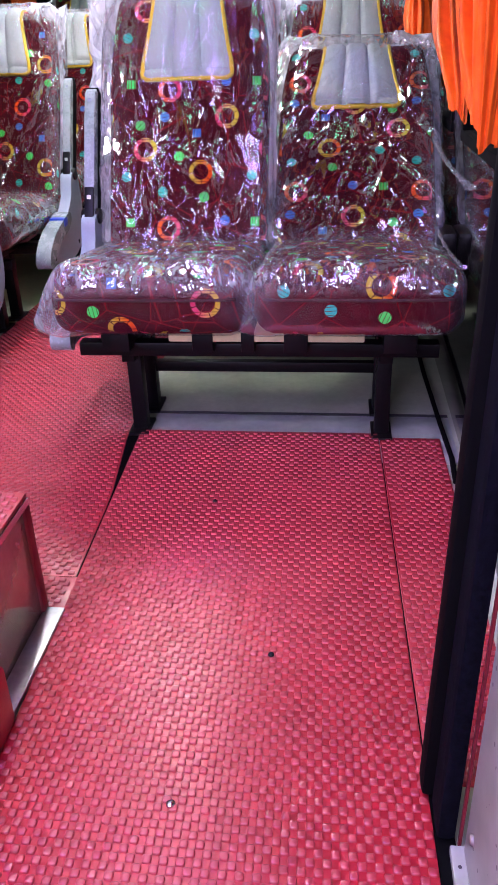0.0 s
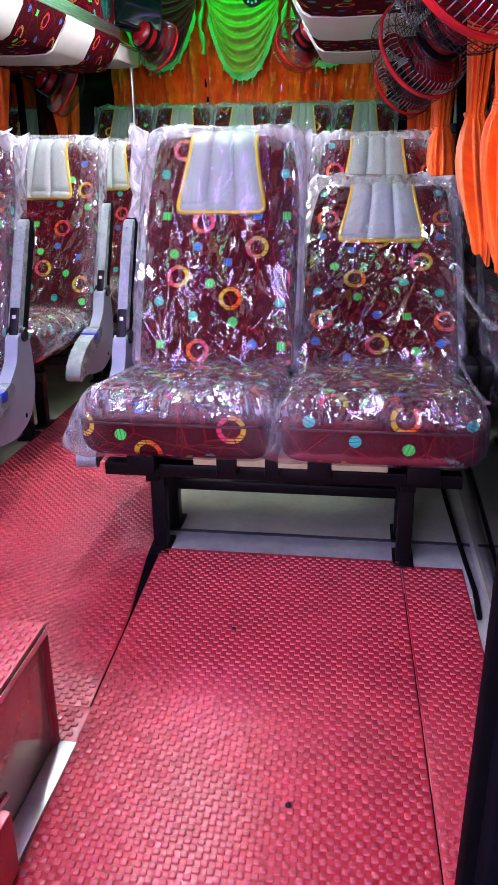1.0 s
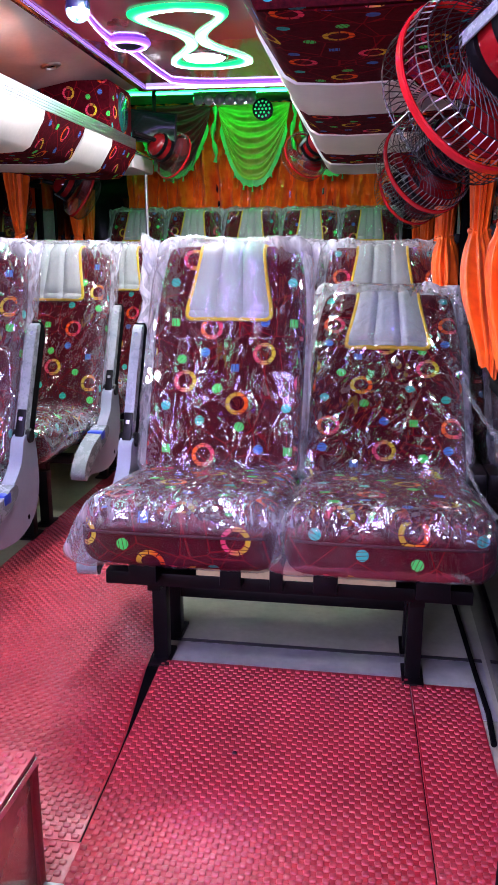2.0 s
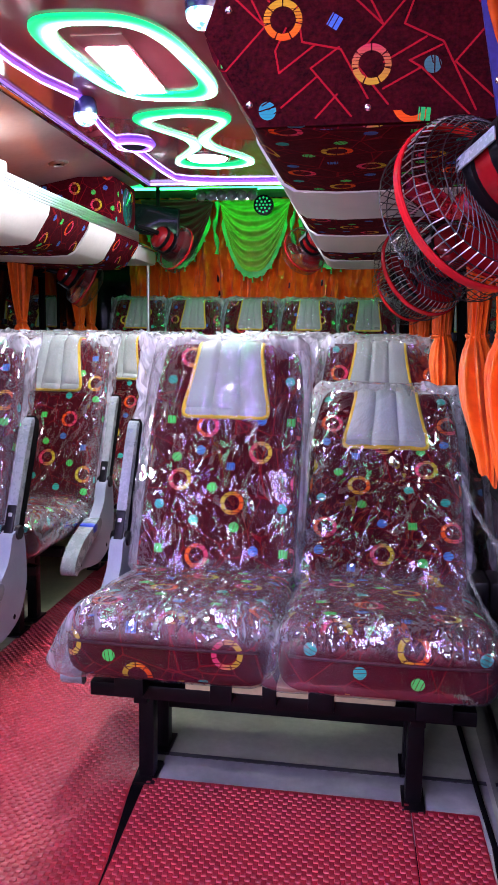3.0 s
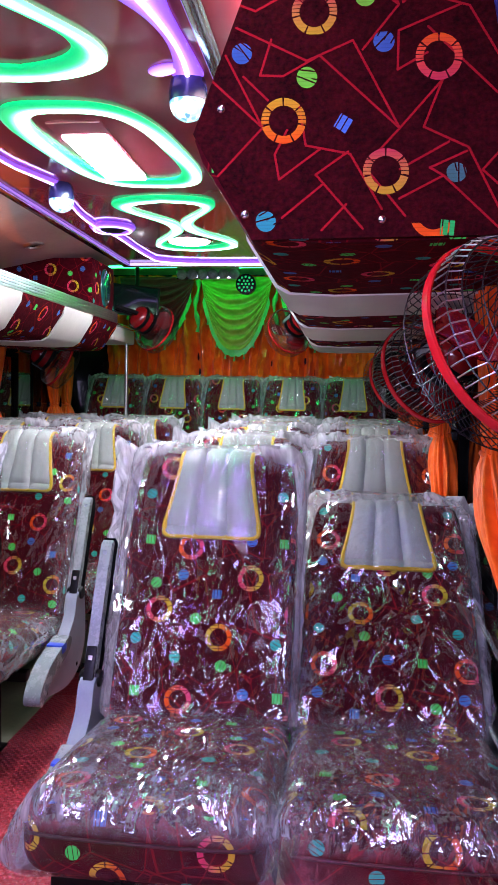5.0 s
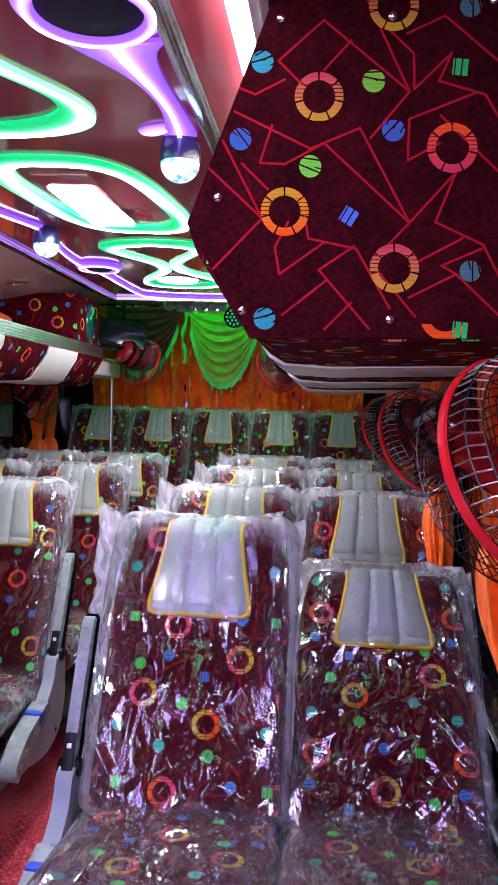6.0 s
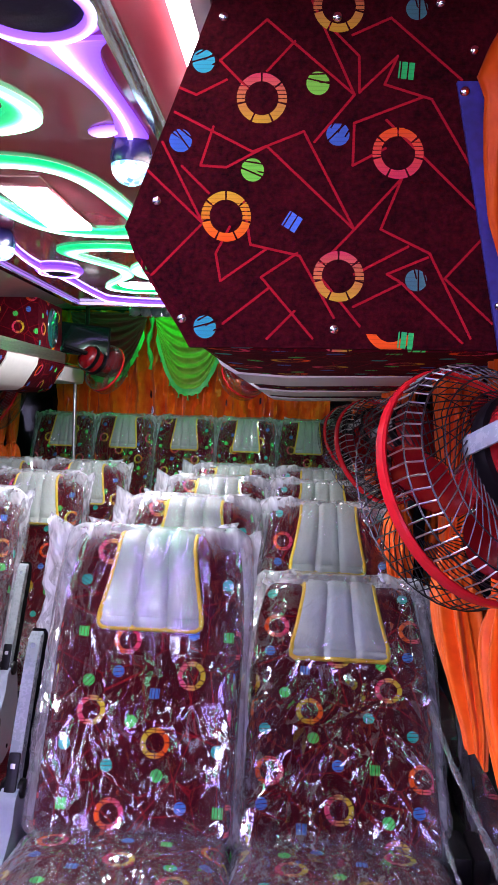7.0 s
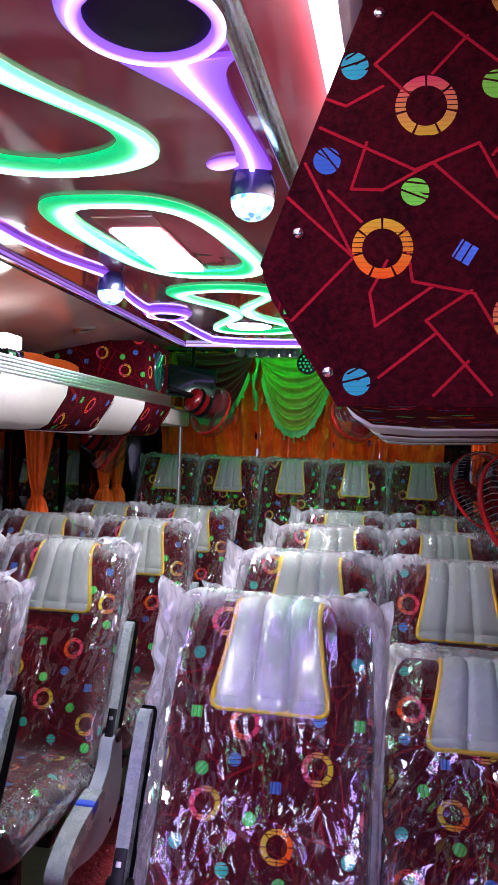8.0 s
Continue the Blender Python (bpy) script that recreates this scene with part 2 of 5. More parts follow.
def seat_fabric(name):
    """The same plush as cut for the seats: rings shaded from side to side, dots and squares, thin red lines. Coordinates in metres."""
    n = Net(name)
    uv = n.coords("UV")
    sep = n.add("ShaderNodeSeparateXYZ")
    n.put(sep.inputs[0], uv)
    u, v = sep.outputs[0], sep.outputs[1]
    wide, high = 0.32, 0.345
    def off(co, c, period):
        return n.math("SUBTRACT", n.math("FLOORED_MODULO", n.math("ADD", co, 4 * period + period / 2 - c), period), period / 2)
    grain = n.noise(900, 2, co=uv)
    nap = n.noise(60, 4, 0.65, co=uv)
    col = n.ramp(nap, (0.3, (0.040, 0.0016, 0.0045)), (0.7, (0.085, 0.0030, 0.0090)))
    for scale, turn, amount in ((9.0, 0.0, 0.5), (5.5, 3.7, 0.55)):
        cells = n.add("ShaderNodeTexVoronoi")
        cells.feature = "DISTANCE_TO_EDGE"
        cells.inputs["Scale"].default_value = scale
        n.put(cells.inputs["Vector"], n.vec("ADD", uv, (turn, turn, 0)))
        lines = n.math("LESS_THAN", n.math("ADD", cells.outputs["Distance"], n.math("MULTIPLY", grain, 0.008)), 0.0016 * scale)
        col = n.mix(n.math("MULTIPLY", lines, amount), col, (0.34, 0.008, 0.016, 1))
    orange, yellow, pink = (0.90, 0.10, 0.010, 1), (0.66, 0.46, 0.03, 1), (0.78, 0.05, 0.13, 1)
    for cu, cv, one, two in ((0.074, 0.218, pink, yellow), (0.217, 0.160, yellow, orange), (0.135, 0.022, orange, pink), (0.281, 0.298, pink, yellow)):
        du, dv = off(u, cu, wide), off(v, cv, high)
        r = n.math("SQRT", n.math("ADD", n.math("MULTIPLY", du, du), n.math("MULTIPLY", dv, dv)))
        ring = n.math("LESS_THAN", n.math("ABSOLUTE", n.math("SUBTRACT", r, 0.0250)), 0.0052)
        ang = n.math("ARCTAN2", dv, du)
        seg = n.math("GREATER_THAN", n.math("FRACT", n.math("ADD", n.math("MULTIPLY", ang, 8 / 6.28319), cu * 9)), 0.11)
        ribs = n.math("MAXIMUM", n.math("GREATER_THAN", n.math("FRACT", n.math("MULTIPLY", dv, 160)), 0.25), n.math("LESS_THAN", n.math("ABSOLUTE", dv), 0.014))
        shade = n.mix(n.math("ADD", n.math("MULTIPLY", du, 30), 0.5, True), one, two)
        col = n.mix(n.math("MULTIPLY", ring, n.math("MULTIPLY", seg, ribs)), col, shade)
    green, teal, blue = (0.08, 0.72, 0.12, 1), (0.03, 0.46, 0.36, 1), (0.06, 0.17, 0.52, 1)
    for cu, cv, c in ((0.060, 0.279, green), (0.161, 0.200, green), (0.027, 0.150, teal), (0.120, 0.112, teal), (0.279, 0.040, blue), (0.122, 0.300, blue), (0.226, 0.098, green)):
        du, dv = off(u, cu, wide), off(v, cv, high)
        r = n.math("SQRT", n.math("ADD", n.math("MULTIPLY", du, du), n.math("MULTIPLY", dv, dv)))
        way = cu * 40
        bars = n.math("GREATER_THAN", n.math("FRACT", n.math("MULTIPLY", n.math("ADD", n.math("MULTIPLY", du, math.cos(way)), n.math("MULTIPLY", dv, math.sin(way))), 120)), 0.16)
        col = n.mix(n.math("MULTIPLY", n.math("LESS_THAN", r, 0.0125), bars), col, c)
    for cu, cv, c in ((0.036, 0.036, green), (0.205, 0.258, blue)):
        du, dv = off(u, cu, wide), off(v, cv, high)
        sq = n.math("LESS_THAN", n.math("MAXIMUM", n.math("ABSOLUTE", du), n.math("ABSOLUTE", dv)), 0.0105)
        col = n.mix(n.math("MULTIPLY", sq, n.math("GREATER_THAN", n.math("FRACT", n.math("MULTIPLY", du, 140)), 0.2)), col, c)
    n.set(Base_Color=col, Roughness=0.9, Specular_IOR_Level=0.05)
    n.bump(n.math("ADD", n.math("MULTIPLY", grain, 0.6), n.math("MULTIPLY", nap, 0.4)), 0.35, 0.002)
    return n.mat


def n_flat(n, p):
    return n.vec("MULTIPLY", p, (1, 1, 0))


ZIGZAG = [
    [(0.034, 0.231), (0.108, 0.164), (0.044, 0.097)],
    [(0.108, 0.164), (0.053, 0.266)],
    [(0.068, 0.304), (0.169, 0.255), (0.233, 0.281), (0.301, 0.159), (0.253, 0.107), (0.312, 0.038)],
    [(0.118, 0.286), (0.103, 0.237), (0.136, 0.235), (0.187, 0.262), (0.301, 0.159)],
    [(0.079, 0.236), (0.115, 0.202)],
    [(0.065, 0.338), (0.095, 0.326), (0.133, 0.345)],
    [(0.124, 0.369), (0.182, 0.420), (0.295, 0.327), (0.247, 0.268)],
    [(0.218, 0.393), (0.184, 0.356)],
]
ZIGZAG += [
    [(0.124, 0.369), (0.160, 0.334)],
    [(0.238, 0.443), (0.295, 0.327)],
    [(0.252, 0.420), (0.299, 0.375), (0.301, 0.330), (0.347, 0.375), (0.332, 0.340), (0.391, 0.322), (0.456, 0.217)],
    [(0.290, 0.401), (0.337, 0.422), (0.427, 0.346)],
    [(0.381, 0.325), (0.296, 0.292), (0.296, 0.239), (0.336, 0.261)],
    [(0.336, 0.296), (0.455, 0.183)],
    [(0.301, 0.159), (0.358, 0.224), (0.334, 0.160), (0.396, 0.131), (0.451, 0.026)],
    [(0.160, 0.192), (0.170, 0.138), (0.233, 0.125), (0.279, 0.048)],
]
ZIGZAG += [
    [(0.143, 0.160), (0.126, 0.126), (0.133, 0.091), (0.191, 0.133)],
    [(0.230, 0.128), (0.185, 0.097), (0.253, 0.021)],
    [(0.196, 0.084), (0.138, 0.037)],
    [(0.229, 0.055), (0.195, 0.019)],
    [(0.303, 0.103), (0.369, 0.139)],
    [(0.303, 0.062), (0.363, 0.093), (0.344, 0.104), (0.394, 0.126)],
    [(0.363, 0.093), (0.441, 0.020)],
    [(0.459, 0.149), (0.416, 0.100), (0.477, 0.045)],
]


def plastic_film(name, scale, tilt_by, gloss_share, grain, lean, fork=None):
    """Clear packing film: see-through where taut, broken into long flat facets where it is slack, milky where it lies doubled."""
    n = Net(name)
    co = n.coords()
    def attribute(key):
        a = n.add("ShaderNodeAttribute")
        a.attribute_name = key
        return a.outputs["Fac"]
    slack, haze = attribute("slack"), attribute("haze")
    warp = n.add("ShaderNodeTexNoise")
    warp.inputs["Scale"].default_value = 9.0
    n.put(warp.inputs["Vector"], co)
    bent = n.vec("ADD", co, n.vec("SCALE", n.vec("SUBTRACT", warp.outputs["Color"], (0.5, 0.5, 0.5)), 0.05))
    def turned(a, stretch):
        r = n.add("ShaderNodeVectorRotate")
        r.rotation_type = "Y_AXIS"
        n.put(r.inputs["Vector"], bent)
        r.inputs["Angle"].default_value = radians(a)
        return n.vec("MULTIPLY", r.outputs[0], stretch)
    def facets(a, sc, stretch=grain):
        """A slope of its own for each long facet."""
        v = n.add("ShaderNodeTexVoronoi")
        v.inputs["Scale"].default_value = sc
        n.put(v.inputs["Vector"], turned(a, stretch))
        return n.vec("SUBTRACT", v.outputs["Color"], (0.5, 0.5, 0.5))
    def patches(sc, lo, hi):
        return n.math("MULTIPLY", n.math("SUBTRACT", n.noise(sc, 1.0, 0.5, co), lo), 1 / (hi - lo), True)
    def choose(f, a, b):
        return n.vec("ADD", n.vec("SCALE", a, n.math("SUBTRACT", 1.0, f)), n.vec("SCALE", b, f))
    if fork is None:
        big = choose(patches(5.0, 0.48, 0.52), facets(4, scale), facets(lean, scale * 1.1))
        big = choose(patches(6.3, 0.53, 0.56), big, facets(-lean * 0.9, scale * 1.1))
    else:
        apart = n.add("ShaderNodeSeparateXYZ")
        n.put(apart.inputs[0], bent)
        big = choose(n.math("ADD", 0.5, n.math("MULTIPLY", n.math("SUBTRACT", apart.outputs[0], fork), 20.0), True), facets(-lean, scale), facets(lean, scale))
        big = choose(patches(6.3, 0.55, 0.57), big, facets(4, scale * 1.1))
    fine = n.vec("SCALE", facets(-12, scale * 2.3), n.math("ADD", 0.25, n.math("MULTIPLY", patches(8.0, 0.45, 0.6), 0.7)))
    slope = n.vec("SCALE", n.vec("ADD", big, fine), n.math("MULTIPLY", n.math("MULTIPLY", slack, tilt_by), n.math("ADD", 0.3, n.math("MULTIPLY", patches(4.0, 0.40, 0.56), 0.8))))
    face = n.vec("NORMALIZE", n.vec("ADD", n.add("ShaderNodeNewGeometry").outputs["Normal"], slope))
    b = n.add("ShaderNodeBump")
    b.inputs["Strength"].default_value, b.inputs["Distance"].default_value = 1.0, 0.0007
    n.put(b.inputs["Height"], n.math("ADD", n.noise(scale * 2.2, 1.0, 0.5, turned(10, grain)), n.math("MULTIPLY", n.noise(scale * 5, 1.0, 0.5, bent), 0.25)))
    n.put(b.inputs["Normal"], face)
    fres = n.add("ShaderNodeFresnel")
    fres.inputs[0].default_value = 1.55
    n.put(fres.inputs["Normal"], b.outputs[0])
    gloss = n.add("ShaderNodeBsdfGlossy")
    gloss.inputs["Roughness"].default_value = 0.05
    n.put(gloss.inputs["Normal"], b.outputs[0])
    clear = n.add("ShaderNodeBsdfTransparent")
    clear.inputs[0].default_value = (0.98, 0.97, 0.98, 1)
    through_light, white = n.add("ShaderNodeBsdfTranslucent"), n.add("ShaderNodeBsdfDiffuse")
    milk = n.add("ShaderNodeMixShader")
    for k in (through_light, white):
        k.inputs[0].default_value = (0.94, 0.94, 0.97, 1)
    n.put(milk.inputs[1], through_light.outputs[0])
    n.put(milk.inputs[2], white.outputs[0])
    film = n.add("ShaderNodeMixShader")
    streaks = n.noise(scale, 3, 0.6, turned(lean * 0.4, grain))
    n.put(film.inputs[0], n.math("ADD", 0.005, n.math("MULTIPLY", haze, n.math("MULTIPLY", n.math("SUBTRACT", streaks, 0.20, True), 1.9))))
    n.put(film.inputs[1], clear.outputs[0])
    n.put(film.inputs[2], milk.outputs[0])
    both = n.add("ShaderNodeMixShader")
    n.put(both.inputs[0], n.math("MINIMUM", n.math("MULTIPLY", n.math("MULTIPLY", fres.outputs[0], gloss_share), n.math("ADD", 0.12, n.math("MULTIPLY", slack, 0.88), True)), 0.5))
    n.put(both.inputs[1], film.outputs[0])
    n.put(both.inputs[2], gloss.outputs[0])
    n.put(n.out.inputs[0], both.outputs[0])
    return n.mat


def rubber_mat(name, woven, paled=0.0):
    """Red foam-rubber matting. woven: fine brick-set blocks as relief, their grooves painted darker for shade, for
    where it lies far off. The last number lightens the tone, as light does on the crests.
    """
    n = Net(name)
    co = n.coords()
    br = n.add("ShaderNodeTexBrick")
    br.offset = 0.5
    n.put(br.inputs["Vector"], co)
    for k, v in (("Scale", 1.0), ("Mortar Size", 0.0032), ("Mortar Smooth", 0.9), ("Brick Width", 0.021), ("Row Height", 0.0145)):
        br.inputs[k].default_value = v
    f = n.noise(6, 4, co=co)
    fine = n.noise(300, 2, co=co)
    base = n.ramp(f, (0.3, (0.33 - 0.02 * paled, 0.008 + 0.024 * paled, 0.018 + 0.024 * paled)), (0.7, (0.41 - 0.01 * paled, 0.013 + 0.030 * paled, 0.027 + 0.030 * paled)))
    groove = n.math("MULTIPLY", br.outputs["Fac"], 1.0 if woven else 0.0)
    col = n.mix(n.math("MULTIPLY", groove, 0.55), base, (0.22, 0.004, 0.014, 1))
    n.set(Base_Color=col, Roughness=0.36, Specular_IOR_Level=0.75)
    h = n.math("ADD", n.math("SUBTRACT", 1.0, groove), n.math("MULTIPLY", fine, 0.08))
    n.bump(h, 0.8, 0.004)
    return n.mat


def ceiling_gloss():
    n = Net("burgundy_ceiling")
    co = n.coords()
    f = n.noise(3, 3, co=co)
    n.set(Base_Color=n.ramp(f, (0.3, (0.42, 0.058, 0.090)), (0.7, (0.52, 0.085, 0.125))), Roughness=0.12, Coat_Weight=0.6, Coat_Roughness=0.04)
    n.bump(n.noise(2.2, 2, co=co), 0.05, 0.05)
    return n.mat


def cloth(name, c0, c1, rough=0.7, scale=18, sheen=0.0):
    n = Net(name)
    co = n.coords()
    f = n.noise(scale, 4, co=co)
    n.set(Base_Color=n.ramp(f, (0.3, c0), (0.7, c1)), Roughness=rough, Sheen_Weight=sheen, Specular_IOR_Level=0.5 * (1 - rough))
    n.bump(n.noise(500, 2, co=co), 0.2, 0.001)
    return n.mat


def bare_floor():
    n = Net("bare_floor")
    co = n.coords()
    f = n.noise(5, 5, 0.65, co)
    g = n.noise(60, 4, co=co)
    base = n.ramp(f, (0.25, (0.32, 0.38, 0.25)), (0.75, (0.56, 0.62, 0.40)))
    n.set(Base_Color=n.mix(n.math("MULTIPLY", g, 0.4), base, (0.12, 0.12, 0.10, 1)), Roughness=n.math("ADD", n.math("MULTIPLY", f, 0.4), 0.25))
    n.bump(g, 0.15, 0.002)
    return n.mat


def tinted_glass():
    n = Net("dark_window_glass")
    n.set(Base_Color=(0.004, 0.005, 0.006, 1), Roughness=0.03, Specular_IOR_Level=0.9, Coat_Weight=0.5, Coat_Roughness=0.02)
    n.bump(n.noise(3, 2, co=n.coords()), 0.04, 0.02)
    return n.mat


FABRIC = seat_fabric("maroon_fabric")
PANEL_FABRIC = panel_fabric("maroon_panel_fabric", ZIGZAG)
FILM = plastic_film("plastic_film", 36.0, 1.0, 2.3, (1.0, 0.5, 0.065), 40)
FILM_FORKED = plastic_film("forked_plastic_film", 36.0, 1.2, 3.2, (1.0, 0.5, 0.05), 50, 0.219)
FILM_CRUSHED = plastic_film("crushed_plastic_film", 60.0, 1.35, 4.6, (1.0, 0.28, 0.2), 40)
MAT_RED = rubber_mat("rubber_mat", False)
# lighter copy for the studs: the sheen on their tops is painted in
MAT_LIT = rubber_mat("lit_rubber_mat", False, 0.75)
MAT_FAR = rubber_mat("rubber_mat_far", True, 0.5)
CEILING = ceiling_gloss()
ORANGE = cloth("orange_satin", (0.74, 0.090, 0.004), (0.90, 0.150, 0.007), 0.5, 30, 0.05)
GOLD = cloth("orange_gold_satin", (0.78, 0.085, 0.004), (0.96, 0.19, 0.012), 0.17, 14, 0.05)
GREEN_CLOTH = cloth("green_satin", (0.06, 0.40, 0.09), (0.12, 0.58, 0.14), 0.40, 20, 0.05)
OLIVE_CLOTH = cloth("olive_satin", (0.20, 0.36, 0.035), (0.34, 0.48, 0.06), 0.26, 20, 0.05)
MAROON_CLOTH = cloth("maroon_satin", (0.09, 0.008, 0.012), (0.17, 0.014, 0.022), 0.45)
BLUE_BOARD = plain("dark_blue_board", (0.022, 0.020, 0.17), 0.45, var=0.45, scale=14)
GREY_PAD = plain("grey_leatherette", (0.36, 0.41, 0.355), 0.5, var=0.06, scale=60, bump=0.25)
YELLOW = plain("yellow_piping", (0.80, 0.55, 0.02), 0.5, var=0.08)
BLACK_PAINT = plain("black_painted_steel", (0.0035, 0.003, 0.0035), 0.40, var=0.3, spec=0.18)
BLACK_RUBBER = plain("black_rubber", (0.0018, 0.0018, 0.0022), 0.8, var=0.3, spec=0.06)
FELT = plain("dark_blue_felt", (0.0035, 0.0037, 0.0065), 0.98, spec=0.04, var=0.6, scale=120, bump=0.6)
SILVER = plain("silver_grey_plastic", (0.24, 0.28, 0.32), 0.38, var=0.06)
SILVER_LIGHT = plain("pale_silver_plastic", (0.23, 0.27, 0.265), 0.28, var=0.06)
WHITE = plain("off_white_vinyl", (0.72, 0.69, 0.63), 0.45, var=0.05, scale=9)
SEAM = plain("dark_maroon_seam", (0.045, 0.003, 0.006), 0.7)
CREAM = plain("cream_panel", (0.80, 0.66, 0.65), 0.10, var=0.06, scale=6, coat=0.8, bump=0.03)
CHROME = plain("chrome", (0.80, 0.80, 0.82), 0.12, 1.0, var=0.05)
ALUMINIUM = plain("bright_aluminium", (0.82, 0.84, 0.87), 0.30, 1.0, var=0.08, scale=10)
STEEL = plain("brushed_steel", (0.50, 0.49, 0.46), 0.38, 1.0, var=0.2, scale=14)
RED_GLOSS = plain("red_gloss_plastic", (0.55, 0.012, 0.018), 0.22, var=0.06, coat=0.4)
RED_DEEP = plain("deep_red_plastic", (0.22, 0.006, 0.008), 0.16, var=0.08, coat=0.5)
WIRE_BLACK = plain("black_wire", (0.006, 0.006, 0.007), 0.3, var=0.2)
BLUE_PLASTIC = plain("blue_plastic", (0.02, 0.06, 0.45), 0.4)
WALL_DARK = plain("dark_wall_trim", (0.008, 0.006, 0.007), 0.06, var=0.3, scale=12, bump=0.03, coat=0.6)
def scuffed_paint():
    """Pale door paint with rubbed patches and small dark chips."""
    n = Net("white_door_paint")
    co = n.coords()
    v = n.add("ShaderNodeTexVoronoi")
    v.inputs["Scale"].default_value = 55
    n.put(v.inputs["Vector"], co)
    chips = n.math("MULTIPLY", n.math("LESS_THAN", v.outputs["Distance"], 0.14), n.math("GREATER_THAN", n.noise(18, 2, co=co), 0.5))
    base = n.ramp(n.noise(7, 5, 0.6, co), (0.35, (0.27, 0.29, 0.23)), (0.65, (0.42, 0.43, 0.38)))
    n.set(Base_Color=n.mix(chips, base, (0.03, 0.025, 0.03, 1)), Roughness=0.38)
    n.bump(n.noise(40, 3, co=co), 0.1, 0.002)
    return n.mat


DOOR_WHITE = scuffed_paint()
RED_TRIM = plain("red_trim", (0.20, 0.010, 0.016), 0.4)
BARE = bare_floor()
GLASS = tinted_glass()
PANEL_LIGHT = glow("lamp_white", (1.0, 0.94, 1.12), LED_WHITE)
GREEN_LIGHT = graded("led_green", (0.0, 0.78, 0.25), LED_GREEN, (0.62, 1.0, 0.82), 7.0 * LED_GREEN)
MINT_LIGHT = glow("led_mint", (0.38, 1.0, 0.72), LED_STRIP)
# glow of the two added strips on the unseen front ceiling
VIOLET_FILL = glow("violet_fill", (0.40, 0.24, 1.0), 18.0)
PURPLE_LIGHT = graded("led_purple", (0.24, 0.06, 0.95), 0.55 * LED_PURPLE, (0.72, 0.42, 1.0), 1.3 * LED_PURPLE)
RAIL_VIOLET = glow("rail_violet_glow", (0.45, 0.25, 1.0), 0.6)
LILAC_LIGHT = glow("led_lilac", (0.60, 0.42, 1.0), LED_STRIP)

# ---- the bus: plan ----
XL, XR, XC = -1.71, 0.47, -0.62
YF, YB = -1.6, 5.62
ZC, ZS = 1.78, 1.74
RACK_END = 4.25

# ---- structure ----
def B(lo, hi, bevel=0.0):
    return block(bmesh.new(), lo, hi, bevel)


solid("floor", B((XL, YF, -0.06), (XR, YB, -0.008)), BARE, "worn grey bare floor sheet under the seats", "floor", "structure")
bm = bmesh.new()
for lo, hi in (((XL, -0.06), (XR, 0.75)), ((XL, 1.62), (XR, 1.95)), ((XL, 0.75), (-1.60, 1.62)), ((0.36, 0.75), (XR, 1.62))):
    block(bm, (lo[0], YF - 0.05, lo[1]), (hi[0], YF, hi[1]))
solid("wall_front", bm, WALL_DARK, "dark front bulkhead with the windscreen opening", "wall", "structure")
solid("wall_rear", B((XL, YB, -0.06), (XR, YB + 0.05, 1.95)), WALL_DARK, "dark rear wall behind the gold curtain", "wall", "structure")
solid("ceiling", B((-1.06, YF, ZC), (-0.18, 4.45, ZC + 0.04)), CEILING, "glossy burgundy ceiling panel with coloured light strips", "ceiling", "structure")
solid("ceiling_side_left", prism(bmesh.new(), [(-1.085, ZC - 0.004), (XL, 1.655), (XL, 1.70), (-1.085, ZC + 0.04)], YF, 4.44), CREAM, "pale glossy side ceiling above the luggage rack", "ceiling", "structure")
solid("ceiling_side_right", B((-0.165, YF, ZS + 0.03), (XR, 4.45, ZS + 0.07)), CEILING, "glossy burgundy side ceiling above the luggage rack", "ceiling", "structure")
# the green light over the back row is put into the colour here
solid("ceiling_rear", B((XL, 4.30, 1.90), (XR, YB, 1.94)), GREEN_CLOTH, "ceiling over the back row, coloured green for the light on it", "ceiling", "structure")
solid("ceiling_step", B((XL, 4.45, ZC), (XR, 4.47, 1.90)), GREEN_CLOTH, "step in the ceiling, coloured green for the light on it", "ceiling", "structure")

SILL, HEAD = 0.60, 1.30
WINDOWS = ((-0.9, 0.35), (1.30, 2.02), (2.20, 2.86), (3.04, 3.70), (3.88, 4.54), (4.72, 5.40))


def side_wall(name, x0, x1, label):
    bm = bmesh.new()
    block(bm, (x0, YF, -0.06), (x1, YB, SILL))
    block(bm, (x0, YF, HEAD), (x1, YB, 1.95))
    ys = [YF] + [y for w in WINDOWS for y in w] + [YB]
    for a, b in zip(ys[::2], ys[1::2]):
        block(bm, (x0, a, SILL), (x1, b, HEAD))
    return solid(name, bm, WALL_DARK, label, "wall", "structure")


side_wall("wall_right", XR, XR + 0.06, "dark glossy side wall with window openings")
side_wall("wall_left", XL - 0.06, XL, "dark glossy side wall with window openings")
for i, (a, b) in enumerate(WINDOWS * 2):
    x = XR if i < len(WINDOWS) else XL
    s = 1 if x == XR else -1
    w = thing("window_%d" % (i + 1), (x, (a + b) / 2, SILL), "dark tinted window with black rubber frame at night", "window", kind="structure")
    bm = bmesh.new()
    l, h = (b - a) / 2, HEAD - SILL
    for lo, hi in (((0.0, -l, 0), (0.04, l, 0.025)), ((0.0, -l, h - 0.025), (0.04, l, h)), ((0.0, -l, 0.025), (0.04, -l + 0.03, h - 0.025)), ((0.0, l - 0.03, 0.025), (0.04, l, h - 0.025))):
        block(bm, (min(s * lo[0], s * hi[0]) - s * 0.004, lo[1], lo[2]), (max(s * lo[0], s * hi[0]) - s * 0.004, hi[1], hi[2]), 0.003)
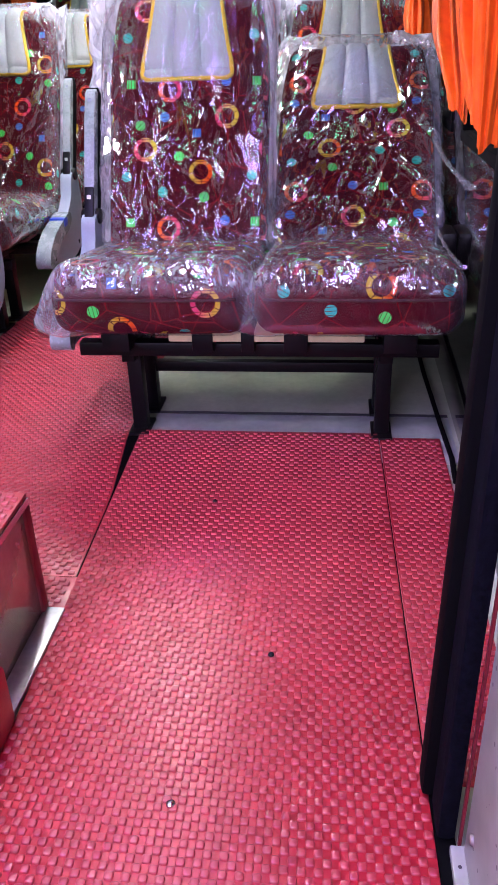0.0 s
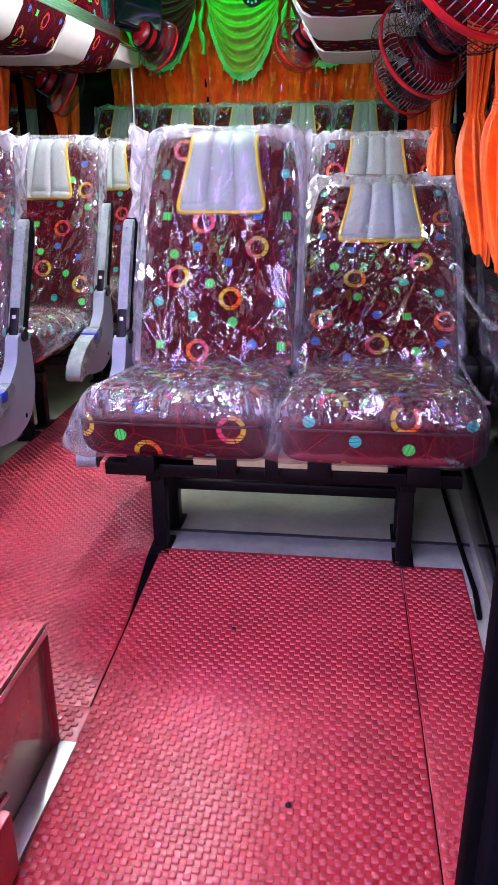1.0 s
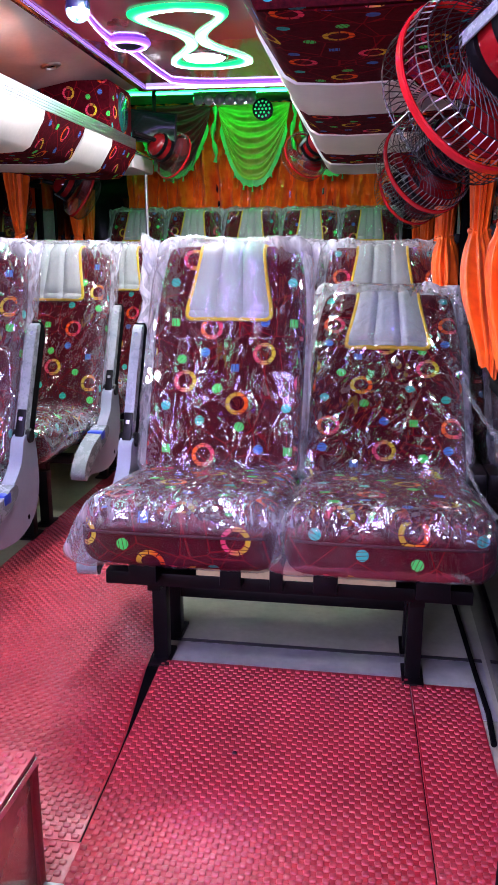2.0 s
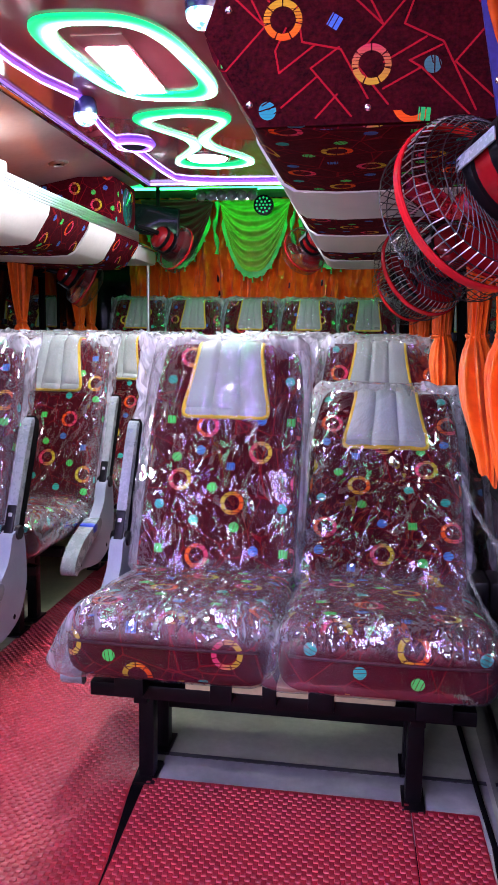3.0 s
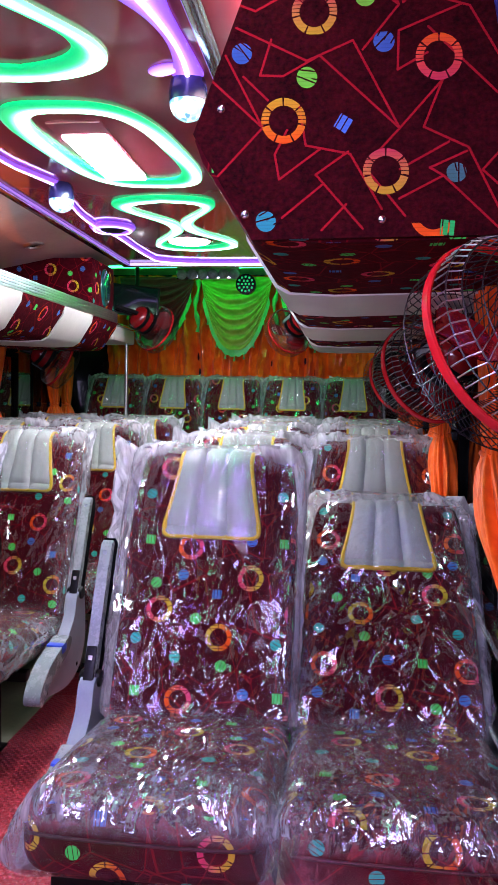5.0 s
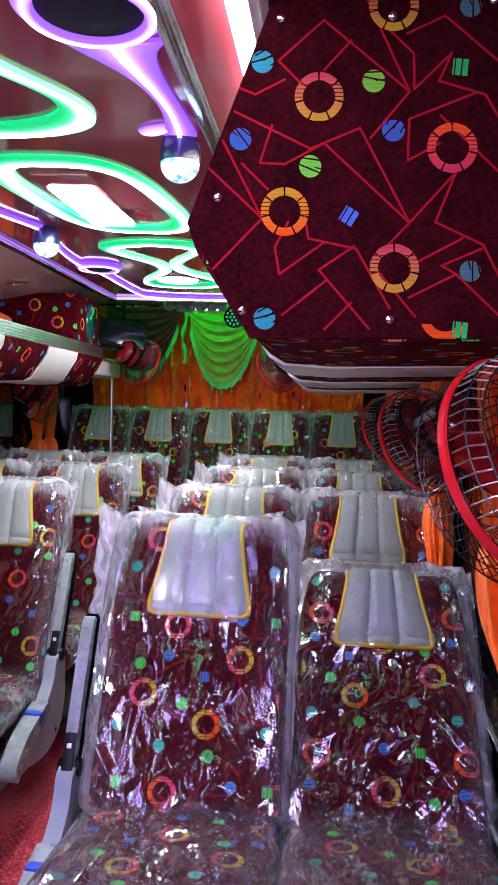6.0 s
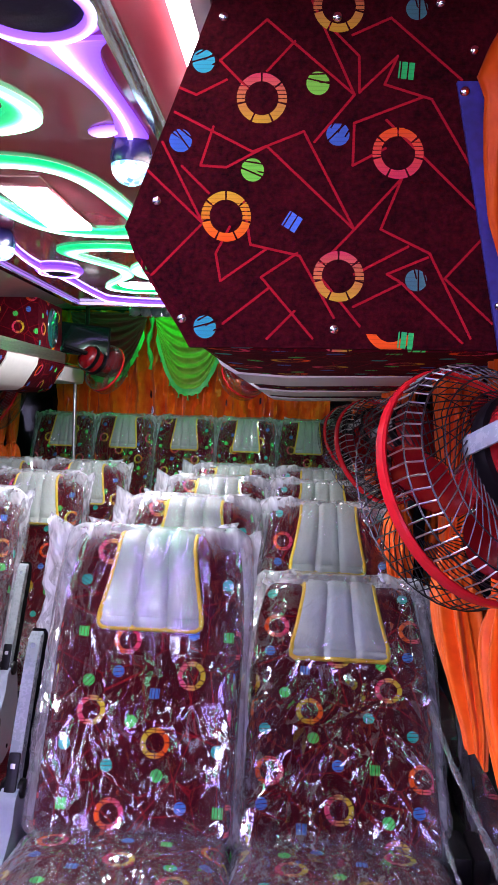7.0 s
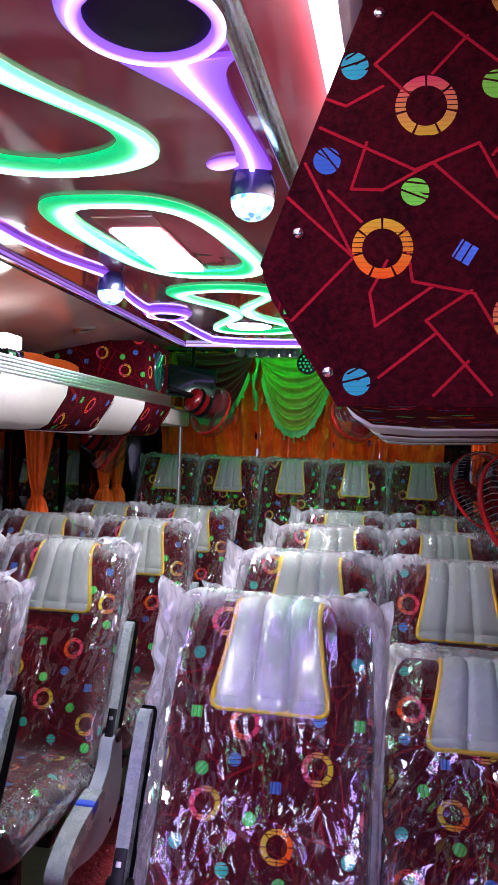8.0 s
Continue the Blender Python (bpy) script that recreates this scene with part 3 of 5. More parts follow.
    part("window_frame", bm, BLACK_RUBBER, w)
    part("pane", B((min(s * 0.012, s * 0.020), -l + 0.03, 0.025), (max(s * 0.012, s * 0.020), l - 0.03, h - 0.025)), GLASS, w)

# chrome rails along the ceiling edges; the violet glow beside them stands for reflections
for x, sgn in ((-1.068, 1), (-0.172, -1)):
    rail = thing("ceiling_rail", (x, 0, ZC - 0.006), "chrome rail with a violet reflected glow along the ceiling edge", "rail", "ceiling rails")
    bm = bmesh.new()
    block(bm, (-0.018, YF, -0.012), (0.018, 4.46, 0.004), 0.004)
    part("profile", bm, CHROME, rail)
    part("light_strip", B((sgn * 0.021 - 0.001, YF, -0.002), (sgn * 0.021 + 0.001, 4.44, 0.004)), RAIL_VIOLET, rail, "violet glowing line in place of a reflection")
rail = thing("ceiling_rail", (0, 4.46, ZC - 0.006), "chrome cross rail with lilac light strip at the ceiling's end", "rail", "ceiling rails")
part("profile", B((-1.085, -0.016, -0.014), (0.1, 0.016, 0.004), 0.004), CHROME, rail)
part("light_strip", B((-1.04, -0.028, -0.008), (-0.0, -0.018, 0.004)), glow("led_soft_lilac", (0.62, 0.50, 1.0), 1.0), rail, "lilac light strip")

# ---- floor mats ----
def studded(bm, x0, x1, y0, y1, z, pu=0.0200, pv=0.0114, h=0.0034):
    """Raised pillows in rows, each row set off by half a step, with gaps as wide as the pillows."""
    j = 0
    y = y0 + 0.004
    ring = ((-1, -0.62), (-0.78, -1), (0.78, -1), (1, -0.62), (1, 0.62), (0.78, 1), (-0.78, 1), (-1, 0.62))
    while y + pv < y1:
        x = x0 + 0.003 + (pu / 2 if j % 2 else 0)
        while x + 0.6 * pu < x1:
            cx, cy = x + 0.3 * pu, y + pv / 2
            a, b = 0.275 * pu, 0.46 * pv
            rows = [[bm.verts.new((cx + g * a * u, cy + g2 * b * v, z + k * h)) for u, v in ring] for g, g2, k in ((1.0, 1.0, 0.0), (0.95, 0.92, 0.84), (0.78, 0.72, 1.0))]
            bm.faces.new(rows[-1])
            for lo, hi in zip(rows, rows[1:]):
                for k in range(8):
                    bm.faces.new((lo[k], lo[(k + 1) % 8], hi[(k + 1) % 8], hi[k]))
            x += pu
        y += pv
        j += 1
    return bm


def floor_mat(name, x0, x1, y0, y1, label, top=-0.002, stud=True, skew=(0.0, 0.0), notch=0.0):
    """skew: how far the two long edges drift per metre; notch: how far the far right edge is cut back."""
    def skewed(bm):
        for v in bm.verts:
            f = (v.co.x - x0) / (x1 - x0)
            v.co.x += (skew[0] * (1 - f) + skew[1] * f) * (y1 - v.co.y) - notch * max(0.0, f) ** 3 * max(0.0, min(1.0, (v.co.y - 1.38) / 0.29))
        return bm
    sheet = B((x0, y0, -0.008), (x1, y1, top), 0.002)
    if notch:
        bmesh.ops.subdivide_edges(sheet, edges=[e for e in sheet.edges if abs(e.verts[0].co.y - e.verts[1].co.y) > 1.0], cuts=24, use_grid_fill=True)
    m = solid(name, skewed(sheet), MAT_RED if stud else MAT_FAR, label, "floor mat", group="floor mats")
    if stud:
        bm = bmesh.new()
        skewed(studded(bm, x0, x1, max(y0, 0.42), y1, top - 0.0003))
        k = part("studs", bm, MAT_LIT, m, "crests of the matting, painted lighter as if lit", angle=70)
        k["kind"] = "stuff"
    return m


floor_mat("floor_mat", -0.278, 0.288, -0.55, 1.685, "red studded rubber floor mat in front of the first seat", top=-0.003, skew=(0.034, 0.022))
floor_mat("floor_mat", 0.2905, 0.428, 0.72, 1.668, "narrow red rubber mat strip beside the wall", -0.005, skew=(0.022, 0.012))
floor_mat("floor_mat", -0.905, -0.3265, 1.106, 3.0, "red studded rubber mat running along the aisle", -0.0060, skew=(0.0, 0.034), notch=0.026)
floor_mat("floor_mat", -0.905, -0.295, 3.004, 4.9, "red rubber aisle mat running to the back row", -0.004, False)
# black strips under the mat gaps stand in for the shadow there
solid("seal_strip", B((-0.318, 1.108, -0.0085), (-0.235, 1.76, -0.0072)), BLACK_RUBBER, "black strip painted as the shadow between the floor mats", "trim", "structure")
solid("seal_strip", B((0.276, 0.4, -0.0085), (0.335, 1.66, -0.0070)), BLACK_RUBBER, "black strip painted as the shadow between the floor mats", "trim", "structure")

solid("floor_plate", B((-0.26, 1.55, -0.0079), (XR - 0.01, 1.784, -0.0068), 0.0004), plain("pale_floor_metal", (0.36, 0.41, 0.34), 0.3, var=0.25, scale=6), "scuffed pale metal plate in the floor under the seat", "plate", "structure")
solid("floor_seam", B((-0.30, 1.785, -0.0079), (XR - 0.01, 1.799, -0.0062), 0.0004), plain("dull_dark_grey", (0.05, 0.055, 0.05), 0.6), "dark strip across the floor under the seat", "trim", "structure")

# ---- seats ----
def make_folds(seed, count, lean, half_u, half_v):
    """Random long pulled folds over a face: place, direction, half length, width and height."""
    rnd = random.Random(seed * 13 + 5)
    out = []
    for k in range(count):
        a = radians(rnd.gauss(*lean[k % len(lean)]))
        out.append((rnd.uniform(-half_u, half_u), rnd.uniform(-half_v, half_v), math.sin(a), math.cos(a), rnd.uniform(0.06, 0.22), rnd.uniform(0.006, 0.013), rnd.uniform(0.003, 0.009)))
    return out


def wrinkle(u, v, folds, seed):
    """Height of a loose film over its seat, in metres: pulled folds that taper out, on a soft swell."""
    h = 0.0
    for cu, cv, s, c, half, w, top in folds:
        du, dv = u - cu, v - cv
        along = (du * s + dv * c) / half
        if abs(along) < 1:
            off = abs(du * c - dv * s + 0.012 * along * along)
            if off < 4 * w:
                h = max(h, top * (1 - along * along) * math.exp(-off / w))
    return h + 0.0045 * (1 + noise.noise(Vector((u * 9, v * 4, seed * 3.7))))


def with_weights(bm, slack, haze):
    for name, values in (("slack", slack), ("haze", haze)):
        layer = bm.verts.layers.float.new(name)
        for v, f in zip(bm.verts, values):
            v[layer] = f
    return bm


def loose_edge(m, pts, wide, seed, milky=1.5):
    """Doubled free edge of a film bag: a thin wavy lip that stands out from the seat along pts ((x, z, outward x, outward z))."""
    bm = bmesh.new()
    rows, slack, haze = [], [], []
    for i, (x, z, ox, oz) in enumerate(pts):
        row = []
        w = wide(i / (len(pts) - 1)) * (1 + 0.28 * noise.noise(Vector((i * 0.32, seed, 0))) + 0.16 * noise.noise(Vector((i * 1.1, seed, 4))))
        for j in range(7):
            f = j / 6
            y = 0.016 * f * noise.noise(Vector((i * 0.5, f * 1.5, seed))) + 0.007 * f * noise.noise(Vector((i * 1.7, f * 3, seed + 2)))
            row.append(bm.verts.new((x + ox * w * f, y - 0.008, z + oz * w * f)))
            slack.append(0.7)
            haze.append(0.85 - 0.15 * f)
        rows.append(row)
    for a, b in zip(rows, rows[1:]):
        for j in range(6):
            bm.faces.new((a[j], a[j + 1], b[j + 1], b[j]))
    bmesh.ops.solidify(bm, geom=list(bm.faces), thickness=0.0012)
    layers = [bm.verts.layers.float.new(k) for k in ("slack", "haze")]
    for v in bm.verts:
        v[layers[0]], v[layers[1]] = 1.9, milky
    bm.transform(m)
    return bm


BACK_L, BACK_W, BACK_T = 0.645, 0.405, 0.09


def back_shape(c):
    """Side bolsters, a waist and narrower, rounded shoulders."""
    f = (c.z + BACK_L / 2) / BACK_L
    w = 1.0 - 0.12 * max(0, (f - 0.62) / 0.38) ** 2
    x = c.x * w
    side = abs(c.x) / (BACK_W / 2)
    y = c.y
    if c.y < 0:
        y -= 0.016 * side ** 3 * (1 - max(0, f - 0.6)) + 0.010 * math.exp(-((f - 0.28) / 0.16) ** 2) * (1 - side ** 2)
    return Vector((x, y, c.z))


def tilt(x, recline):
    """From a backrest's own axes (z along it, y through it, front face at 0) to the bench."""
    return Matrix.Translation((x, 0.295, 0.355)) @ Matrix.Rotation(-radians(recline), 4, "X") @ Matrix.Translation((0, BACK_T / 2, BACK_L / 2))


def seat_back(bench, x, recline, seed, loosened=False, fine=(64, 6, 92), cloth_at=(0.179, 0.290), cover=1.0):
    m = tilt(x, recline)
    bm = box_uv(slab(bmesh.new(), (BACK_W, BACK_T, BACK_L), 0.036, (18, 6, 26), back_shape), cloth_at)
    bm.transform(m)
    back = part("backrest", bm, FABRIC, bench, angle=180)
    # grey head cover, folded over the top
    bot, top = 0.425 - BACK_L / 2, BACK_L / 2 - 0.04
    path = [(bot + (top - bot) * (0.35 * i / 14 + 0.65 * (i / 14) ** 1.6), -BACK_T / 2 - 0.004) for i in range(15)]
    path += [(top + 0.044 * math.sin(radians(a)), -(BACK_T / 2 + 0.002) * math.cos(radians(a))) for a in range(15, 181, 15)]
    path += [(top - 0.03 * k, BACK_T / 2 + 0.004) for k in (1, 2, 3)]
    nu = 18
    def width(i):
        f = 0.35 * i / 14 + 0.65 * (i / 14) ** 1.6 if i < 14 else 1.0
        return cover * (0.127 - 0.041 * f ** 0.62)
    def pad_point(i, j, lift):
        z, y = path[i]
        u = 2 * j / nu - 1
        w = width(i)
        corner = 1.0
        if i < 5:
            corner = 1 - 0.20 * (1 - math.sqrt(max(0.0, 1 - (1 - i / 5) ** 2)))
        puff = 0.010 * (1 - abs((abs(u) * 1.5 + 0.5) % 1 - 0.5) ** 2 * 0) * (1 - abs(u) ** 6)
        groove = 0.011 * math.exp(-((abs(u) - 0.34) / 0.045) ** 2) + (0.007 * math.exp(-((i - 3.0) / 0.6) ** 2) if i < 15 else 0)
        d = lift * (0.004 + puff - groove)
        if i < 15:
            return Vector((u * w * corner, y - d, z))
        s = min(1.0, (i - 14) / 12)
        return Vector((u * w, y + d * (2 * s - 1), z + d * math.sin(math.pi * s)))
    bm = bmesh.new()
    rows = [[bm.verts.new(pad_point(i, j, 1)) for j in range(nu + 1)] for i in range(len(path))]
    inner = [[bm.verts.new(pad_point(i, j, -0.4)) for j in range(nu + 1)] for i in range(len(path))]
    for g in (rows, inner):
        for i in range(len(path) - 1):
            for j in range(nu):
                bm.faces.new((g[i][j], g[i][j + 1], g[i + 1][j + 1], g[i + 1][j]))
    for i in range(len(path) - 1):
        for j in (0, nu):
            bm.faces.new((rows[i][j], rows[i + 1][j], inner[i + 1][j], inner[i][j]))
    bm.transform(m)
    part("head_cover", bm, GREY_PAD, back, "grey padded head cover", angle=60)
    edge = [pad_point(i, 0, 0.3) for i in range(len(path) - 1, -1, -1)] + [pad_point(0, j, 0.3) for j in range(1, nu)] + [pad_point(i, nu, 0.3) for i in range(len(path))]
    bm = tube(bmesh.new(), edge, 0.0062, 6)
    bm.transform(m)
    part("piping", bm, YELLOW, back, "yellow edge piping", angle=180)
    # clear film bag
    rnd = random.Random(seed)
    lean = ((4, 9), (-3, 10), (2, 8), (-30, 14)) if int(recline) < 40 else ((38, 10), (-36, 10), (50, 12), (8, 8))
    folds = make_folds(seed, 30, lean, BACK_W / 2, BACK_L / 2)
    slack, haze = [], []
    def bag(c):
        q = back_shape(c)
        f = (c.z + BACK_L / 2) / BACK_L
        on_pad = max(0.0, min(1.0, (0.13 - abs(c.x)) / 0.03)) * max(0.0, min(1.0, (f - 0.60) / 0.06))
        k = wrinkle(c.x, c.z, folds, seed) * (1 - 0.5 * on_pad) * (1.5 if recline > 40 else 1.0)
        loose = max(0.0, (f - 0.55) / 0.45)
        over_pad = max(0.0, min(1.0, (0.165 - abs(c.x)) / 0.03)) * max(0.0, min(1.0, (f - 0.57) / 0.06))
        side = c.x / (BACK_W / 2)
        rim = abs(side) ** 8
        if c.y < 0:
            if f < 0.28:
                q.y -= 0.011 * max(0.0, 1 - side ** 2) * (1 - math.exp(-((f - 0.28) / 0.16) ** 2))
            q.y -= 0.003 + k * 0.9 + 0.018 * over_pad + 0.004 * min(1.0, loose * 2)
        else:
            q.y += 0.006 + k * 0.6
        q.x += math.copysign(rim, side) * (0.010 + 0.8 * k + 0.010 * loose)
        if f > 0.5:
            q.z += (f - 0.5) * 2 * (0.014 + 0.9 * k)
        slack.append((1.6 if recline > 40 else 1.1 if loosened and recline == 24 else 1.7) * (1.0 - 0.7 * on_pad) * (0.8 + 0.9 * rim + 0.9 * max(0.0, (f - 0.84) / 0.16)))
        haze.append(min(1.0, 0.30 * rim + 0.95 * max(0.0, (f - 0.88) / 0.12) * (1 - 0.75 * on_pad) + 0.03 * on_pad + 0.25 * max(0.0, (0.08 - f) / 0.08)))
        return q
    bm = slab(bmesh.new(), (BACK_W + 0.006, BACK_T, BACK_L), 0.03, fine, bag)
    with_weights(bm, slack, haze)
    bm.transform(m)
    part("plastic_cover", bm, FILM_FORKED if recline > 40 else FILM, back, "clear crinkled plastic film", angle=180)
    hw, hl = BACK_W / 2, BACK_L / 2
    for sgn, wide in ((-1, 0.056 if loosened else 0.022), (1, 0.018)):
        pts = []
        for i in range(41):
            z = -hl + 0.03 + (BACK_L - 0.03) * i / 40
            f = (z + hl) / BACK_L
            pts.append((sgn * (hw * (1.0 - 0.12 * max(0, (f - 0.62) / 0.38) ** 2) + 0.004), z, sgn, 0.55 * max(0.0, (f - 0.9) / 0.1)))
        part("film_edge", loose_edge(m, pts, lambda f, w=wide: w * (0.55 + 0.45 * min(1.0, f * 5)) + 0.030 * max(0.0, (f - 0.72) / 0.28), seed + sgn, 1.35 if loosened and sgn < 0 else 1.5), FILM, back, "milky doubled edge of the film", angle=180)
    pts = [(-hw * 0.80 + 1.6 * hw * i / 30, hl + 0.006, 0.5 * (2 * i / 30 - 1), 1.0) for i in range(31)]
    part("film_edge", loose_edge(m, pts, lambda f: 0.014 + 0.020 * abs(2 * f - 1) ** 2, seed + 9), FILM, back, "milky doubled edge of the film", angle=180)
    return back


def seat_cushion(bench, x, seed, cloth_at=(0.270, 0.209)):
    size = (0.42, 0.50, 0.135)
    def shape(c):
        fx, fy = c.x / 0.21, c.y / 0.25
        z = c.z
        if z > 0:
            z += 0.012 * (1 - fx ** 4) * (1 - 0.5 * fy ** 2) - 0.055 * ((fy + 1) / 2) ** 1.3 + 0.006 * math.exp(-((fy + 0.75) / 0.2) ** 2)
        y = c.y - (0.012 * (1 - fx ** 4) if fy < -0.8 else 0)
        return Vector((c.x, y, z))
    at = Matrix.Translation((x, 0.085, 0.352))
    bm = box_uv(slab(bmesh.new(), size, 0.045, (20, 22, 8), shape), cloth_at)
    bm.transform(at)
    cushion = part("cushion", bm, FABRIC, bench, angle=180)
    folds = make_folds(seed + 40, 26, ((70, 25), (10, 15), (-25, 20)), 0.21, 0.25)
    slack, haze = [], []
    def film(c):
        q = shape(c)
        front = max(0.0, min(1.0, (-c.y - 0.20) / 0.035)) * max(0.0, min(1.0, (0.045 - c.z) / 0.02))
        k = wrinkle(c.x, c.y + c.z, folds, seed + 7) * (1 - 0.6 * front)
        slack.append(0.55 - 0.30 * front)
        ends = (abs(c.x) / 0.21) ** 9
        crush = max(0.0, min(1.0, (c.z - 0.012) / 0.03)) * max(0.0, min(1.0, (-c.y - 0.09) / 0.06))
        slack[-1] += 0.95 * crush
        haze.append(min(1.0, (0.42 if x < 0 else 0.20) * crush + (0.75 if c.x < 0 else 0.45) * ends + 0.23 * (1 - front) * max(0.0, c.z / 0.0675) * max(0.0, min(1.0, (c.y + 0.16) / 0.12))))
        d = Vector((c.x / 0.21, c.y / 0.25, c.z / 0.07))
        flare = max(0.0, -d.x) ** 8 * max(0.0, -d.y) ** 2 * max(0.0, 0.6 - d.z)
        d = Vector([w * abs(w) ** 3 for w in d])
        if d.length > 0:
            d.normalize()
        q += d * (0.003 + 0.6 * k)
        q.x -= 0.06 * min(1.0, flare)
        q.z -= 0.022 * min(1.0, flare)
        return q
    bm = slab(bmesh.new(), size, 0.045, (60, 60, 18), film)
    with_weights(bm, slack, haze)
    bm.transform(at)
    part("plastic_cover", bm, FILM_CRUSHED, cushion, "clear crinkled plastic film", angle=180)
    seam = [(x - 0.185 + 0.37 * i / 20, 0.085 - 0.2515 - 0.012 * (1 - ((i - 10) / 10.8) ** 4), 0.367) for i in range(21)]
    part("seam", tube(bmesh.new(), seam, 0.0030, 6), SEAM, cushion, angle=180)
    return cushion


def smooth_outline(pts, n=5):
    """A closed Catmull-Rom line through the points."""
    out, k = [], len(pts)
    for i in range(k):
        a, b, c, d = [Vector(pts[(i + o) % k]) for o in (-1, 0, 1, 2)]
        for j in range(n):
            t = j / n
            out.append(tuple(0.5 * (2 * b + (c - a) * t + (2 * a - 5 * b + 4 * c - d) * t * t + (3 * b - a - 3 * c + d) * t ** 3)))
    return out


def lifted(pts):
    return [(y + 0.05 * max(0.0, (0.2 - y) / 0.26), z + 0.05 * max(0.0, (0.2 - y) / 0.26)) for y, z in pts]


def armrest(bench, x, recline):
    """Silver plastic side bracket with a forward-curling tongue, and the arm, folded up."""
    bm = bmesh.new()
    outline = smooth_outline(lifted([(0.305, 0.435), (0.275, 0.370), (0.205, 0.318), (0.110, 0.282), (0.025, 0.245), (-0.042, 0.195), (-0.060, 0.166), (-0.030, 0.152), (0.04, 0.166), (0.14, 0.170), (0.24, 0.176), (0.330, 0.205), (0.376, 0.275), (0.380, 0.360), (0.362, 0.435)]))
    prism(bm, outline, x - 0.018, x + 0.018, "x")
    bmesh.ops.bevel(bm, geom=[e for e in bm.edges if e.calc_face_angle(0) > 1.0], offset=0.006, segments=3, affect="EDGES")
    side = part("side_bracket", bm, SILVER, bench, "silver grey plastic bracket")
    bm = bmesh.new()
    outline = smooth_outline(lifted([(0.215, 0.330), (0.110, 0.292), (0.020, 0.252), (-0.050, 0.200), (-0.072, 0.162), (-0.050, 0.146), (-0.016, 0.172), (0.045, 0.212), (0.120, 0.246), (0.205, 0.282), (0.235, 0.310)]))
    prism(bm, outline, x - 0.0245, x + 0.0245, "x")
    bmesh.ops.bevel(bm, geom=[e for e in bm.edges if e.calc_face_angle(0) > 1.0], offset=0.009, segments=3, affect="EDGES")
    part("tongue", bm, SILVER_LIGHT, side, "pale curved front tongue")
    bm = bmesh.new()
    block(bm, (x - 0.0265, 0.150, 0.292), (x + 0.0265, 0.192, 0.322), 0.007)
    part("lever", bm, BLUE_PLASTIC, side, "blue recline lever")
    for y, z in ((0.30, 0.215), (0.05, 0.215)):
        part("screw_hole", lathe(bmesh.new(), [(0.0, 0.0), (0.007, 0.0), (0.008, -0.0015)], 10, Matrix.Translation((x + 0.0185, y, z)) @ Matrix.Rotation(radians(90), 4, "Y"), False), BLACK_RUBBER, side)
    m = Matrix.Translation((x, 0.335, 0.425)) @ Matrix.Rotation(-radians(recline), 4, "X")
    bm = bmesh.new()
    outline = [(-0.022, 0.0), (0.016, 0.0), (0.020, 0.05), (0.019, 0.300), (0.012, 0.322), (-0.006, 0.328), (-0.018, 0.314), (-0.024, 0.25), (-0.024, 0.05)]
    prism(bm, outline, -0.0130, 0.0130, "x")
    bmesh.ops.bevel(bm, geom=[e for e in bm.edges if e.calc_face_angle(0) > 0.7], offset=0.007, segments=3, affect="EDGES")
    bm.transform(m)
    arm = part("arm", bm, SILVER_LIGHT, bench, "silver grey folded-up arm")
    bm = bmesh.new()
    prism(bm, [(0.004, 0.02), (0.034, 0.03), (0.038, 0.30), (0.026, 0.330), (0.004, 0.336)], -0.0140, 0.0140, "x")
    bmesh.ops.bevel(bm, geom=[e for e in bm.edges if e.calc_face_angle(0) > 0.7], offset=0.006, segments=3, affect="EDGES")
    bm.transform(m)
    part("arm_pad", bm, BLACK_RUBBER, arm, "black soft arm pad")
    bm = lathe(bmesh.new(), [(0.0, -0.024), (0.018, -0.024), (0.020, -0.020), (0.020, 0.020), (0.018, 0.024), (0.0, 0.024)], 16, m @ Matrix.Translation((0, 0.0, 0.01)) @ Matrix.Rotation(radians(90), 4, "Y"), False)
    part("hinge", bm, BLACK_PAINT, arm, "black hinge")
    bm = B((-0.0125, -0.0285, 0.000), (0.0125, -0.0205, 0.078), 0.004)
    bm.transform(m)
    latch = part("latch", bm, BLACK_PAINT, arm, "black latch slot")
    bm = B((-0.005, -0.031, 0.046), (0.005, -0.028, 0.056), 0.001)
    bm.transform(m)
    part("catch", bm, STEEL, latch, "small steel catch")
    bm = lathe(bmesh.new(), [(0.0, 0.0), (0.005, 0.0), (0.006, 0.0015)], 10, m @ Matrix.Translation((0, -0.0205, 0.295)) @ Matrix.Rotation(radians(90), 4, "X"), False)
    part("screw_cap", bm, SILVER, arm)


WOOD = plain("pale_plywood", (0.54, 0.49, 0.25), 0.6, var=0.12, scale=20)


